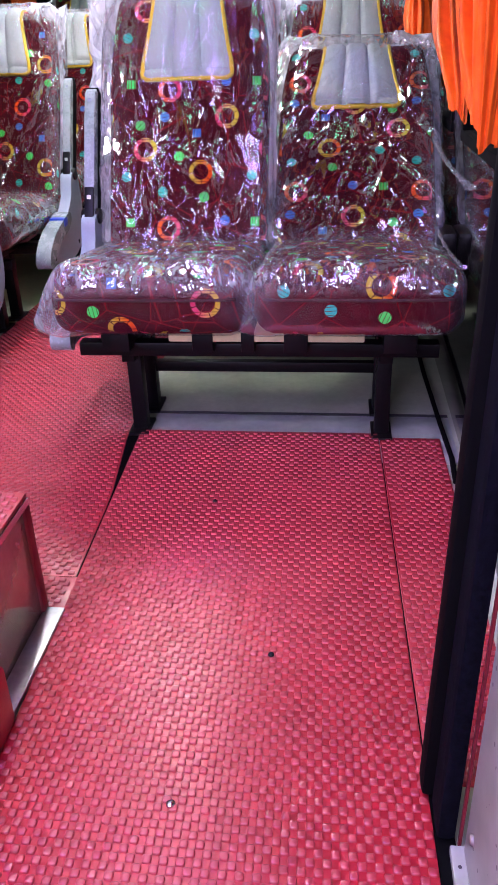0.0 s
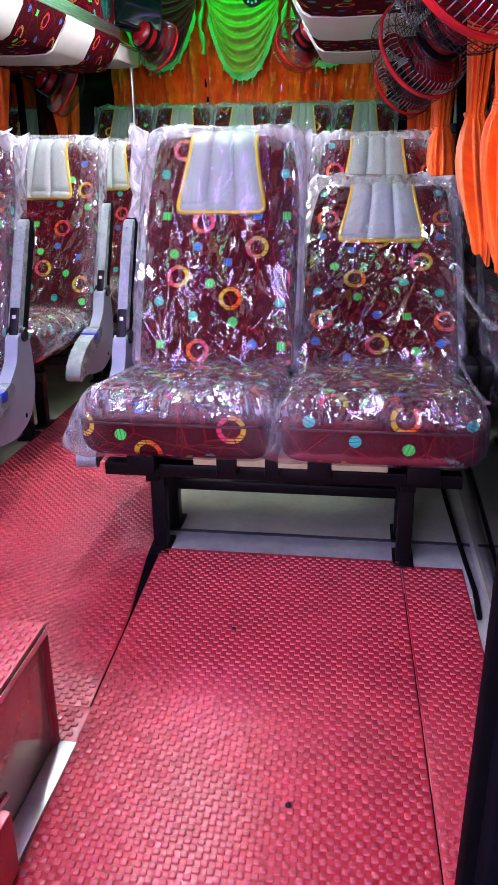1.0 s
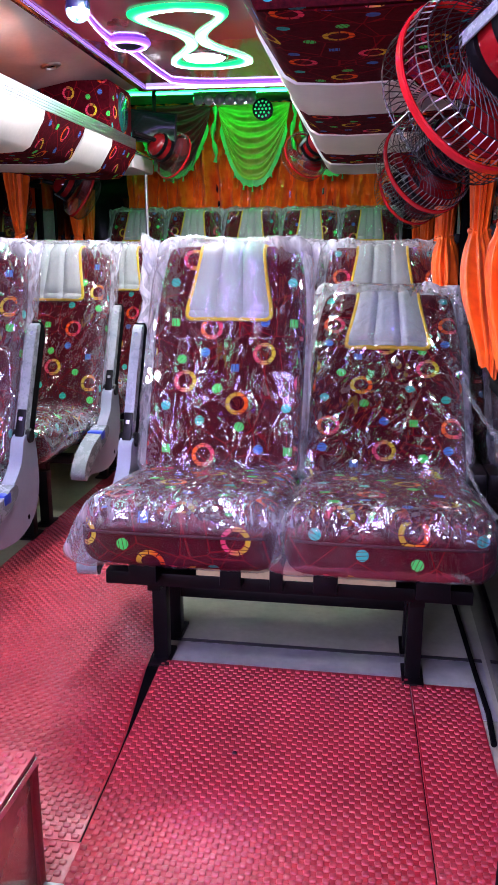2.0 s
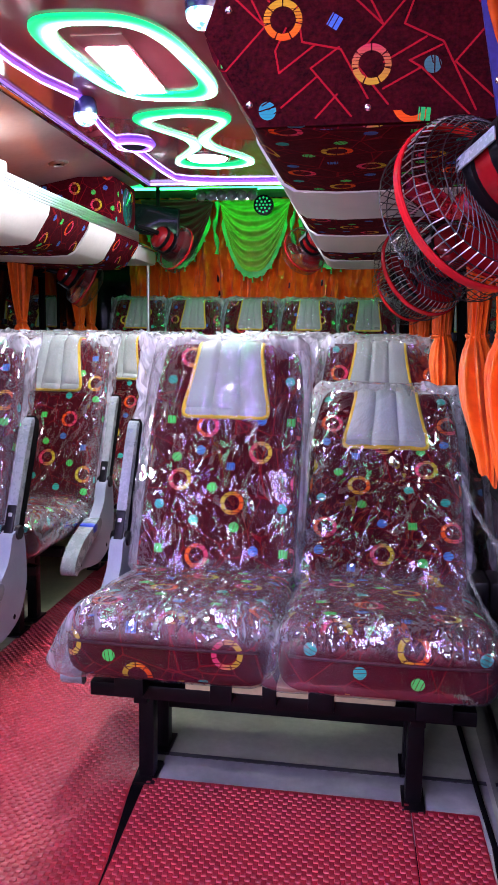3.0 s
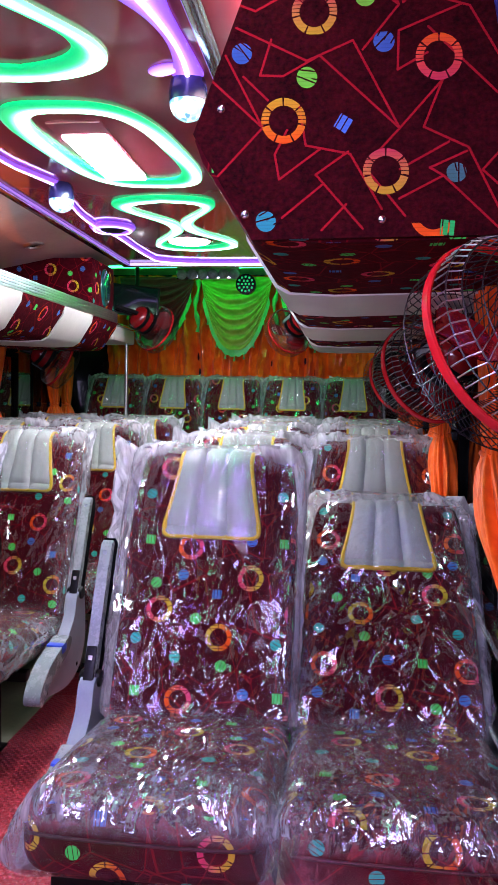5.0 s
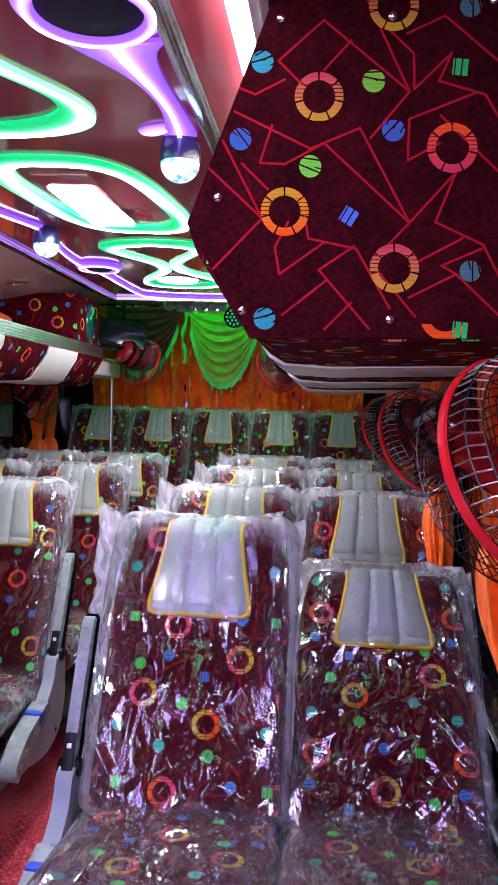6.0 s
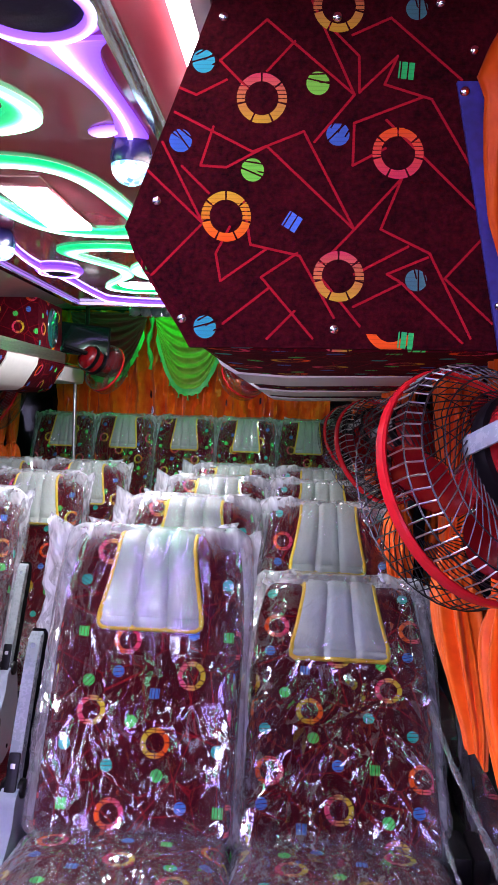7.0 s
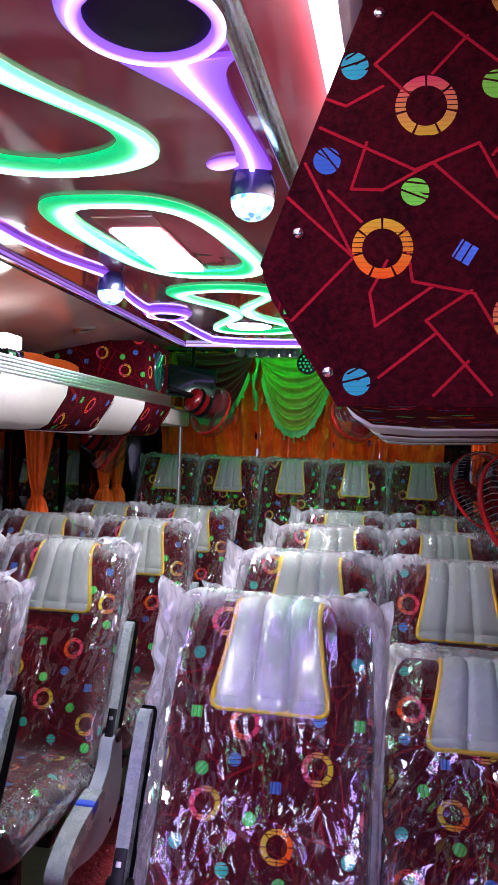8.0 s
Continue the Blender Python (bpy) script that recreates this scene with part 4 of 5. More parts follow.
def double_seat(loc, recline, seed, label, aisle=-1, legs=0.2872, fine=(64, 6, 92)):
    bench = thing("double_seat", loc, label, "bus seat", "rows of double seats")
    for k, (x, rec) in enumerate(((-0.207, recline[0]), (0.219, recline[1]))):
        cut = 0.11 * (seed - 1)
        seat_cushion(bench, x, seed + k * 3, ((0.270, 0.209), (0.172, 0.118))[k])
        seat_back(bench, x, rec, seed + k * 5 + 1, k == 0, fine, ((0.179 + cut, 0.290 + cut), (0.285 - cut, 0.184 + cut))[k])
    part("seat_board", B((-0.175, -0.128, 0.262), (0.237, 0.30, 0.284), 0.003), WOOD, bench, "pale plywood seat board")
    for y in (-0.075, 0.13):
        part("frame_rail", B((-0.385, y - 0.018, 0.216), (0.395, y + 0.018, 0.246), 0.003), BLACK_PAINT, bench)
    for x, w in ((-0.290, 0.030), (-0.102, 0.022), (-0.006, 0.014), (0.095, 0.025), (0.310, 0.034)):
        part("bracket", B((x - w, -0.133, 0.240), (x + w, 0.28, 0.286), 0.002), BLACK_PAINT, bench)
    for x in (-legs, legs):
        for y in (0.0, 0.13):
            bm = B((x - 0.017, y - 0.017, -0.004), (x + 0.017, y + 0.017, 0.218), 0.003)
            leg = part("leg", bm, BLACK_PAINT, bench)
            bm = bmesh.new()
            block(bm, (x - 0.024, y - 0.045, -0.007), (x + 0.024, y + 0.045, 0.0), 0.002)
            tube(bm, [(x, y + 0.034, 0.0), (x, y + 0.034, 0.006)], 0.007, 6)
            part("foot_plate", bm, BLACK_PAINT, leg)
        part("frame_rail", B((x - 0.015, -0.06, 0.188), (x + 0.015, 0.15, 0.216), 0.003), BLACK_PAINT, bench)
    part("stretcher", B((-legs, 0.118, 0.094), (legs, 0.142, 0.120), 0.003), BLACK_PAINT, bench)
    armrest(bench, aisle * 0.462 + 0.006, recline[0 if aisle < 0 else 1])
    return bench


ROW = 0.71
first = double_seat((0.008, 1.70, 0), (24, 45), 1, "maroon patterned double bus seat in clear plastic, one back reclined", fine=(110, 6, 160))
second = double_seat((-0.005, 1.70 + ROW, 0), (23, 24), 4, "maroon patterned double bus seat wrapped in clear plastic film")
for k in (2, 3):
    copy_thing(second, pose(-0.005, 1.70 + k * ROW, 0.005 * k))
left = double_seat((-1.215, 1.70, 0), (24, 24), 9, "maroon patterned double bus seat wrapped in clear plastic film", 1)
for k in (1, 2, 3):
    copy_thing(left, pose(-1.215 + 0.01 * k, 1.70 + k * ROW, 0.004 * k))

# the back row on its platform
solid("rear_platform", B((XL, 4.92, -0.008), (XR, YB, 0.245), 0.004), MAT_RED, "low red-matted platform under the back row", "platform", "structure")
for k in range(5):
    s = thing("single_seat", (XC + 0.005 + (k - 2) * 0.392, 4.90, 0.245), "maroon patterned back-row seat in clear plastic film", "bus seat", "back row of seats")
    seat_cushion(s, 0, 20 + k, (0.1 * k, 0.07 * k))
    seat_back(s, 0, 22, 30 + k, cloth_at=(0.1 * k, 0.13 * k), cover=0.82)
    part("base_box", B((-0.19, -0.12, 0.0), (0.19, 0.30, 0.285), 0.004), BLACK_PAINT, s)
    s.scale.x = 0.915

# ---- luggage racks ----
def rack(name, lip, sgn, y0, y1, label, bands):
    """sgn: +1 when the wall lies towards +x of the lip."""
    r = thing(name, (lip, y0, 0), label, "luggage rack", "overhead luggage racks")
    wall = abs((XR if sgn > 0 else XL) - lip) - 0.003
    skin = [(0.0, 1.452), (0.012, 1.42), (0.075, 1.325), (0.105, 1.308), (0.20, 1.303), (wall, 1.312)]
    core = [(0.012, 1.455), (0.022, 1.42), (0.082, 1.333), (0.11, 1.318), (0.20, 1.313), (wall, 1.322), (wall, 1.345), (0.13, 1.345), (0.03, 1.47)]
    bm = prism(bmesh.new(), [(sgn * u, z) for u, z in core], 0, y1 - y0)
    part("shelf", bm, WALL_DARK, r)
    for i, (a, b) in enumerate(zip(bands, bands[1:])):
        shape = [(u, z) for u, z in skin] + [(u + (0.010 if u < 0.3 else 0), z + 0.008) for u, z in skin[::-1]]
        puff = [(u - (0.006 if 0 < u < 0.15 else 0), z - (0.004 if 0.05 < u < 0.3 else 0)) for u, z in skin] + shape[len(skin):]
        bm = prism(bmesh.new(), [(sgn * u, z) for u, z in (puff if i % 2 else shape)], a - y0 + 0.002, b - y0 - 0.002)
        part("padded_panel", bm, WHITE if i % 2 else FABRIC, r, "off-white vinyl panel" if i % 2 else "maroon patterned fabric panel")
    bm = bmesh.new()
    for k in range(3 if sgn > 0 else 5):
        inset = 0.020 if sgn > 0 else -0.006
        block(bm, (min(0, sgn * 0.02) + inset, 0.0, 1.454 + 0.0112 * k), (max(0, sgn * 0.02) + max(0.0, inset), y1 - y0, 1.4645 + 0.0112 * k), 0.0025)
    part("lip_rail", bm, ALUMINIUM, r, "ribbed aluminium lip")
    return r


rack("luggage_rack", -0.118, 1, 1.50, RACK_END, "overhead rack with maroon and off-white padded underside", (1.50, 2.07, 2.50, 2.90, 3.43, 3.80, 4.25))
rack("luggage_rack", -1.09, -1, 0.4, 4.38, "overhead rack with maroon and off-white padded front", (0.4, 0.85, 1.3, 1.75, 2.2, 2.70, 3.16, 3.60, 3.98, 4.38))

# the fabric-covered end of the nearer rack
end = thing("rack_end_panel", (0, 1.50, 0), "maroon patterned fabric end panel of the luggage rack", "panel")
bm = prism(bmesh.new(), [(-0.118, 1.456), (-0.030, 1.305), (XR - 0.01, 1.312), (XR - 0.01, ZC - 0.012), (-0.003, ZC - 0.012)], -0.013, -0.001)
part("board", bm, PANEL_FABRIC, end, smooth=False)
for x, z in ((-0.077, 1.49), (-0.04, 1.341), (0.155, 1.332), (0.002, 1.722), (0.145, 1.722), (0.272, 1.739), (0.316, 1.681)):
    bm = lathe(bmesh.new(), [(0.0, 0.005), (0.004, 0.0045), (0.0062, 0.0025), (0.0068, 0.0)], 12, Matrix.Translation((x, -0.013, z)) @ Matrix.Rotation(radians(90), 4, "X"), False)
    part("bolt", bm, CHROME, end, "chrome bolt head")

# fabric box with mirror on the other rack
OVAL = plain("dark_green_gloss", (0.01, 0.09, 0.07), 0.15, coat=0.8)
cab = thing("rack_cabinet", (0, 4.02, 0), "maroon patterned fabric box on the luggage rack", "cabinet")
part("body", B((XL + 0.01, 0, 1.492), (-1.11, 0.36, ZS - 0.004), 0.01), FABRIC, cab)
bm = lathe(bmesh.new(), [(0.0, 0.012), (0.062, 0.010), (0.070, 0.004), (0.072, 0.0)], 28, Matrix.Translation((-1.109, 0.20, 1.615)) @ Matrix.Rotation(radians(90), 4, "Y") @ Matrix.Diagonal((1.35, 1, 1, 1)), False)
part("oval_speaker", bm, OVAL, cab, "dark green glossy oval speaker")

# ---- ceiling lights ----
def lens(cx, cy, rx, ry, skew, power, n=72):
    pts = []
    for i in range(n):
        a = 2 * math.pi * i / n
        c, s = math.cos(a), math.sin(a)
        k = (abs(c) ** power + abs(s) ** power) ** (-1 / power)
        x, y = rx * c * k, ry * s * k
        pts.append((cx + x + skew * y, cy + y + 0.9 * skew * x))
    return pts


def weighted(bm, near):
    layer = bm.verts.layers.float.new("near")
    for v, w in zip(bm.verts, near):
        v[layer] = w
    return bm


def loop_light(outer, inner, label):
    """A shallow glowing channel between two closed lines on the ceiling, with a bright strip along it that keeps to its rear side."""
    lamp = thing("ceiling_light", (0, 0, ZC), label, "ceiling light", "coloured ceiling lights")
    k = len(outer)
    mid_y = sum(p[1] for p in outer) / k
    reach = max(abs(p[1] - mid_y) for p in outer)
    def line(at):
        return 0.5 - 0.30 * max(-1.0, min(1.0, (at[1] - mid_y) / reach))
    bm = bmesh.new()
    steps = (0.0, 0.0, 0.08, 0.2, 0.32, 0.44, 0.56, 0.68, 0.8, 0.92, 1.0, 1.0)
    depth = (-0.001, -0.008, -0.010, -0.010, -0.010, -0.010, -0.010, -0.010, -0.010, -0.010, -0.008, -0.001)
    near, rows = [], []
    for f, z in zip(steps, depth):
        row = []
        for i, (p, q) in enumerate(zip(outer, inner)):
            row.append(bm.verts.new((p[0] + (q[0] - p[0]) * f, p[1] + (q[1] - p[1]) * f, z)))
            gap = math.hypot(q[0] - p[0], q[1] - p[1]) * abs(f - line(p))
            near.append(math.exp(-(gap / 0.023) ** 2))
        rows.append(row)
    for a, b in zip(rows, rows[1:]):
        for i in range(k):
            bm.faces.new((a[i], a[(i + 1) % k], b[(i + 1) % k], b[i]))
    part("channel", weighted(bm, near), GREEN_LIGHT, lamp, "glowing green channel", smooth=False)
    bm = bmesh.new()
    strip = [(p[0] + (q[0] - p[0]) * line(p), p[1] + (q[1] - p[1]) * line(p), -0.0115) for p, q in zip(outer, inner)]
    part("strip", tube(bm, strip, 0.0035, 6, True, 0.5), MINT_LIGHT, lamp, "bright mint light strip")
    return lamp


def hourglass(cx, cy, shrink):
    """A waisted loop, or its inner line."""
    pts = []
    for i in range(96):
        a = 2 * math.pi * i / 96
        w = 0.44 * math.sin(a) * (0.115 + 0.96 * math.cos(a) ** 2)
        if shrink:
            w = math.copysign(max(0.004 * abs(math.sin(a)), abs(w) - 0.056), math.sin(a))
        pts.append((cx + w + 0.10 * math.cos(a) ** 3 * 0.2, cy - (0.50 - shrink) * math.cos(a) * (1 - 0.10 * math.sin(a) ** 2)))
    return pts


# the loops at 0.57 and -0.43 are unseen, added for reflections in the film
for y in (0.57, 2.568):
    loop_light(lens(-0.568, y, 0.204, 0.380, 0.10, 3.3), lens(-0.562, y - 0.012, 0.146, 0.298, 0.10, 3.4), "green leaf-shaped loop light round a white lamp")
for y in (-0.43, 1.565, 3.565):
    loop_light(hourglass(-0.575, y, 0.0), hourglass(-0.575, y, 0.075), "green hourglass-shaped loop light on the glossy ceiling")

# the lamp at 0.63 is unseen, added to light the mat and first seats
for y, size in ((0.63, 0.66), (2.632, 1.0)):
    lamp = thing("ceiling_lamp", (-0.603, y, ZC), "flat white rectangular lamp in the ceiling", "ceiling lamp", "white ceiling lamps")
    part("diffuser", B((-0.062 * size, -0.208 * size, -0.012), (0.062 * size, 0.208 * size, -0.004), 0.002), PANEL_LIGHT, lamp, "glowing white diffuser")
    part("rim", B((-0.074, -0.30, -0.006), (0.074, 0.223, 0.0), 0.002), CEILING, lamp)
lamp = thing("ceiling_lamp", (-0.60, 3.84, ZC), "round white lamp in the ceiling", "ceiling lamp", "white ceiling lamps")
part("diffuser", lathe(bmesh.new(), [(0.0, -0.016), (0.085, -0.014), (0.095, -0.004)], 32, None, False), PANEL_LIGHT, lamp, "glowing white diffuser")
part("rim", lathe(bmesh.new(), [(0.093, -0.004), (0.100, -0.012), (0.108, -0.006), (0.110, 0.0)], 32, None, False), CHROME, lamp, "chrome rim")

# violet swirls with speakers and revolving bulbs
def ribbon(bm, pts, widths, z, thick=0.006):
    """A flat band that follows points in the ceiling's plane."""
    k = len(pts)
    rows = []
    for i, p in enumerate(pts):
        a, b = Vector(pts[max(0, i - 1)]), Vector(pts[min(k - 1, i + 1)])
        t = (b - a).normalized()
        nrm = Vector((t.y, -t.x))
        w = widths[i] / 2
        l, r = Vector(p) - nrm * w, Vector(p) + nrm * w
        rows.append([bm.verts.new((l.x, l.y, z)), bm.verts.new((l.x, l.y, z - thick)), bm.verts.new((r.x, r.y, z - thick)), bm.verts.new((r.x, r.y, z))])
    for a, b in zip(rows, rows[1:]):
        for j in range(4):
            bm.faces.new((a[j], a[(j + 1) % 4], b[(j + 1) % 4], b[j]))
    bm.faces.new(rows[0])
    bm.faces.new(rows[-1][::-1])
    return bm


def bezier(p, n=14):
    out = []
    for i in range(n + 1):
        t = i / n
        a, b, c, d = [Vector(v) for v in p]
        out.append(a * (1 - t) ** 3 + b * 3 * t * (1 - t) ** 2 + c * 3 * t * t * (1 - t) + d * t ** 3)
    return out


SPEAKER_CLOTH = plain("dark_speaker_cloth", (0.015, 0.016, 0.040), 0.8, var=0.3, scale=150, bump=0.5)


def ceiling_speaker(x, y, r, side):
    sp = thing("ceiling_speaker", (x, y, ZC), "dark round ceiling speaker in a violet glowing ring", "speaker", "ceiling speakers")
    part("grille", lathe(bmesh.new(), [(0.0, -0.022), (r * 0.7, -0.020), (r, -0.010), (r, 0.0)], 36, None, False), SPEAKER_CLOTH, sp)
    bm = lathe(bmesh.new(), [(r + 0.001, -0.001), (r + 0.003, -0.020), (r + 0.010, -0.019), (r + 0.017, -0.018), (r + 0.024, -0.014), (r + 0.032, -0.008), (r + 0.034, -0.001)], 48, None, False)
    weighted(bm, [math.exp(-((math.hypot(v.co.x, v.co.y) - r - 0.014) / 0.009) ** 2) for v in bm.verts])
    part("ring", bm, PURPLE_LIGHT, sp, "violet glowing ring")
    part("strip", tube(bmesh.new(), [(p[0], p[1], -0.019) for p in arc(0, 0, r + 0.016, 0, 354, 40)], 0.002, 6, True), LILAC_LIGHT, sp, "bright lilac strip")
    return sp


def swirl(pts, widths, label, channel=None):
    sw = thing("swirl_light", (0, 0, ZC), label, "ceiling light", "coloured ceiling lights")
    bm = bmesh.new()
    near, rows = [], []
    for i, p in enumerate(pts):
        t = (Vector(pts[min(len(pts) - 1, i + 1)]) - Vector(pts[max(0, i - 1)])).normalized()
        row = []
        for c, z in ((-1, -0.001), (-1, -0.008), (-0.6, -0.012), (-0.3, -0.013), (0, -0.013), (0.3, -0.013), (0.6, -0.012), (1, -0.008), (1, -0.001)):
            row.append(bm.verts.new((p[0] + t.y * c * widths[i] / 2, p[1] - t.x * c * widths[i] / 2, z)))
            near.append(math.exp(-2.4 * abs(c)))
        rows.append(row)
    for a, b in zip(rows, rows[1:]):
        for j in range(9):
            bm.faces.new((a[j], a[(j + 1) % 9], b[(j + 1) % 9], b[j]))
    bm.faces.new(rows[0])
    bm.faces.new(rows[-1][::-1])
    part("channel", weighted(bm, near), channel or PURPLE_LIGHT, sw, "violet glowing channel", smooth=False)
    part("strip", ribbon(bmesh.new(), pts, [0.10 * w + 0.0025 for w in widths], -0.0132, 0.005), LILAC_LIGHT, sw, "bright lilac strip", smooth=False)
    return sw


BULB_SHELL = plain("blue_black_plastic", (0.02, 0.02, 0.10), 0.25, var=0.1, coat=0.3)


def crystal():
    n = Net("crystal_dome")
    v = n.add("ShaderNodeTexVoronoi")
    v.inputs["Scale"].default_value = 75
    n.put(v.inputs["Vector"], n.coords())
    col = n.ramp(v.outputs["Color"], (0.2, (0.10, 0.25, 1.0)), (0.5, (0.75, 0.9, 1.0)), (0.8, (0.30, 0.85, 0.85)))
    n.set(Base_Color=col, Roughness=0.08, Emission_Color=col, Emission_Strength=1.7, Coat_Weight=1.0)
    return n.mat


CRYSTAL = crystal()


def disco_bulb(x, y):
    b = thing("disco_bulb", (x, y, ZC - 0.012), "dark disco bulb with a glowing crystal dome under the ceiling", "disco light", "disco bulbs")
    b.scale = (0.82, 0.82, 0.82)
    part("socket", lathe(bmesh.new(), [(0.0, 0.012), (0.040, 0.012), (0.048, 0.0), (0.053, -0.034), (0.051, -0.056), (0.0, -0.056)], 24, None, False), BULB_SHELL, b)
    part("dome", lathe(bmesh.new(), [(0.050, -0.056)] + [(0.050 * math.cos(radians(a)), -0.058 - 0.046 * math.sin(radians(a))) for a in range(0, 90, 12)] + [(0.001, -0.1045)], 24, None, False), CRYSTAL, b, "glowing faceted crystal dome")
    return b


disco_bulb(-0.248, 2.08)
disco_bulb(-0.845, 2.90)
ceiling_speaker(-0.278, 1.548, 0.078, 1)
ceiling_speaker(-0.87, 3.56, 0.062, -1)
tail = bezier(((-0.268, 1.650), (-0.272, 1.73), (-0.215, 1.85), (-0.245, 2.06)), 18)
swirl(tail, [0.14 * (1 - i / 18) ** 2.6 + 0.024 + 0.045 * (i / 18) ** 5 for i in range(19)], "violet swirl light between speaker and disco bulb")
pod = thing("pod_light", (-0.292, 2.035, ZC), "small violet glowing pod beside the disco bulb", "ceiling light", "coloured ceiling lights")
bm = lathe(bmesh.new(), [(0.042 * math.cos(radians(a)), -0.014 * math.sin(radians(a))) for a in range(0, 90, 11)] + [(0.0005, -0.014)], 28, Matrix.Rotation(radians(-25), 4, "Z") @ Matrix.Diagonal((1.0, 0.5, 1.0, 1.0)), False)
part("shell", weighted(bm, [min(1.0, -v.co.z / 0.012) for v in bm.verts]), PURPLE_LIGHT, pod, "glowing violet shell")
# these two wide strips are unseen, added so the film catches violet light
swirl([(-0.30, -1.3 + 0.2 * i) for i in range(14)], [0.15] * 14, "violet glowing line in place of a reflection along the ceiling", VIOLET_FILL)
swirl([(-0.93, -1.3 + 0.2 * i) for i in range(11)], [0.15] * 11, "violet glowing line in place of a reflection along the ceiling", VIOLET_FILL)
swirl([(-0.93, 0.9 + 0.2 * i) for i in range(9)] + [(-0.91, 2.68), (-0.87, 2.82), (-0.855, 2.88)], [0.005] * 9 + [0.006, 0.016, 0.030], "violet glowing line in place of a reflection along the ceiling")
swirl(bezier(((-0.85, 2.92), (-0.90, 3.10), (-0.95, 3.40), (-0.915, 3.60)), 10), [0.04, 0.022, 0.012, 0.009, 0.008, 0.008, 0.009, 0.012, 0.016, 0.018, 0.018], "violet swirl light between disco bulb and speaker")
swirl(bezier(((-0.90, 3.61), (-0.88, 3.80), (-0.90, 4.05), (-0.865, 4.30)), 14), [0.018 - 0.008 * i / 14 for i in range(15)], "violet swirl light trailing from the speaker")
swirl(bezier(((-0.865, 4.30), (-0.75, 4.41), (-0.55, 4.40), (-0.30, 4.40)), 12), [0.010] * 13, "violet glowing line in place of a reflection at the ceiling's end")

# beams of the disco bulbs
for bulb, aim, colour, power, wide in (
    ((-0.248, 2.08, 1.645), (0.25, 2.37, 0.72), (0.10, 0.08, 1.0), 9.0, 11),
    ((-0.248, 2.08, 1.645), (-0.05, 1.15, 0.0), (0.35, 0.10, 1.0), 22.5, 7),
    ((-0.248, 2.08, 1.645), (-0.17, 2.25, 0.93), (0.05, 1.0, 0.45), 12.0, 9),
    ((-0.845, 2.90, 1.645), (-0.99, 2.22, 0.86), (0.10, 0.30, 1.0), 24.0, 10),
    ((-0.845, 2.90, 1.645), (-1.40, 2.20, 0.86), (0.05, 1.0, 0.40), 22.0, 8),
    ((-0.248, 2.08, 1.645), (-0.55, 1.62, 0.0), (0.40, 0.10, 1.0), 14.0, 6)):
    beam = bpy.data.lights.new("disco_beam", "SPOT")
    beam.energy, beam.color, beam.spot_size, beam.spot_blend, beam.shadow_soft_size = power, colour, radians(wide), 1.0, 0.01
    new("disco_beam", beam).matrix_world = look(bulb, aim)

# white tube lamps over the racks
# forward of the rack's end the run is unseen, added for more light
for x, y0, y1 in ((-0.060, -0.6, 4.1),):
    t = thing("tube_lamp", (x, 0, ZS + 0.03), "long white strip lamp over the luggage rack", "strip lamp")
    part("diffuser", B((-0.017, y0, -0.020), (0.013, y1, -0.004), 0.004), glow("strip_white", (1.0, 0.95, 0.92), 12.0), t, "glowing white diffuser")
    part("base", B((0.014, y0, -0.020), (0.042, y1, 0.0), 0.003), CREAM, t, "cream lamp base")
t = thing("rack_lamp", (-1.30, 3.09, 1.57), "small white box lamp in the luggage rack", "lamp")
part("diffuser", B((-0.045, -0.05, 0.0), (0.045, 0.05, 0.05), 0.012), glow("box_white", (0.92, 1.0, 0.97), 7.0), t, "glowing white cover")
part("foot", B((-0.05, -0.055, -0.14), (0.05, 0.055, -0.002), 0.006), WALL_DARK, t)

# vent in the side ceiling
v = thing("ceiling_vent", (-1.28, 3.72, 1.739), "round grey air vent in the side ceiling", "vent")
v.rotation_euler = (0, radians(-11), 0)
part("ring", lathe(bmesh.new(), [(0.022, -0.002), (0.026, -0.012), (0.042, -0.010), (0.048, 0.0)], 28, None, False), STEEL, v)
part("flap", lathe(bmesh.new(), [(0.0, -0.004), (0.024, -0.004)], 24, None, False), BLACK_RUBBER, v)

# ---- fans ----
def wall_fan(c, nrm, side, R=0.132, mount=None):
    """A caged fan that looks along nrm; its bracket reaches the wall."""
    c, nrm = Vector(c), Vector(nrm).normalized()
    q = nrm.to_track_quat("Z", "X").to_matrix().to_4x4()
    fan = thing("wall_fan", c, "red wall-mounted fan with a black wire cage", "fan", "wall fans")
    rim = [(R, -0.0065), (R + 0.003, -0.005), (R + 0.004, 0.0), (R + 0.003, 0.005), (R, 0.0065), (R - 0.003, 0.005), (R - 0.003, -0.005), (R, -0.0065)]
    part("rim", lathe(bmesh.new(), rim, 64, q, False), RED_GLOSS, fan, "red plastic rim")
    def cage(label, mat, ways, rings, thick):
        bm = bmesh.new()
        for f, z in rings:
            tube(bm, [(R * f * math.cos(2 * math.pi * i / 40), R * f * math.sin(2 * math.pi * i / 40), z) for i in range(40)], thick * 1.2, 4, True)
        bm.transform(q)
        hoop = part("cage", bm, WIRE_BLACK, fan, label)
        bm = tube(bmesh.new(), [(R * f, tw, z) for f, z, tw in ways], thick, 4)
        wire = part("wire", bm, mat, hoop)
        for i in range(56):
            o = wire if i == 0 else new("wire", wire.data)
            o.parent = hoop
            o.matrix_local = q @ Matrix.Rotation(2 * math.pi * i / 56, 4, "Z")
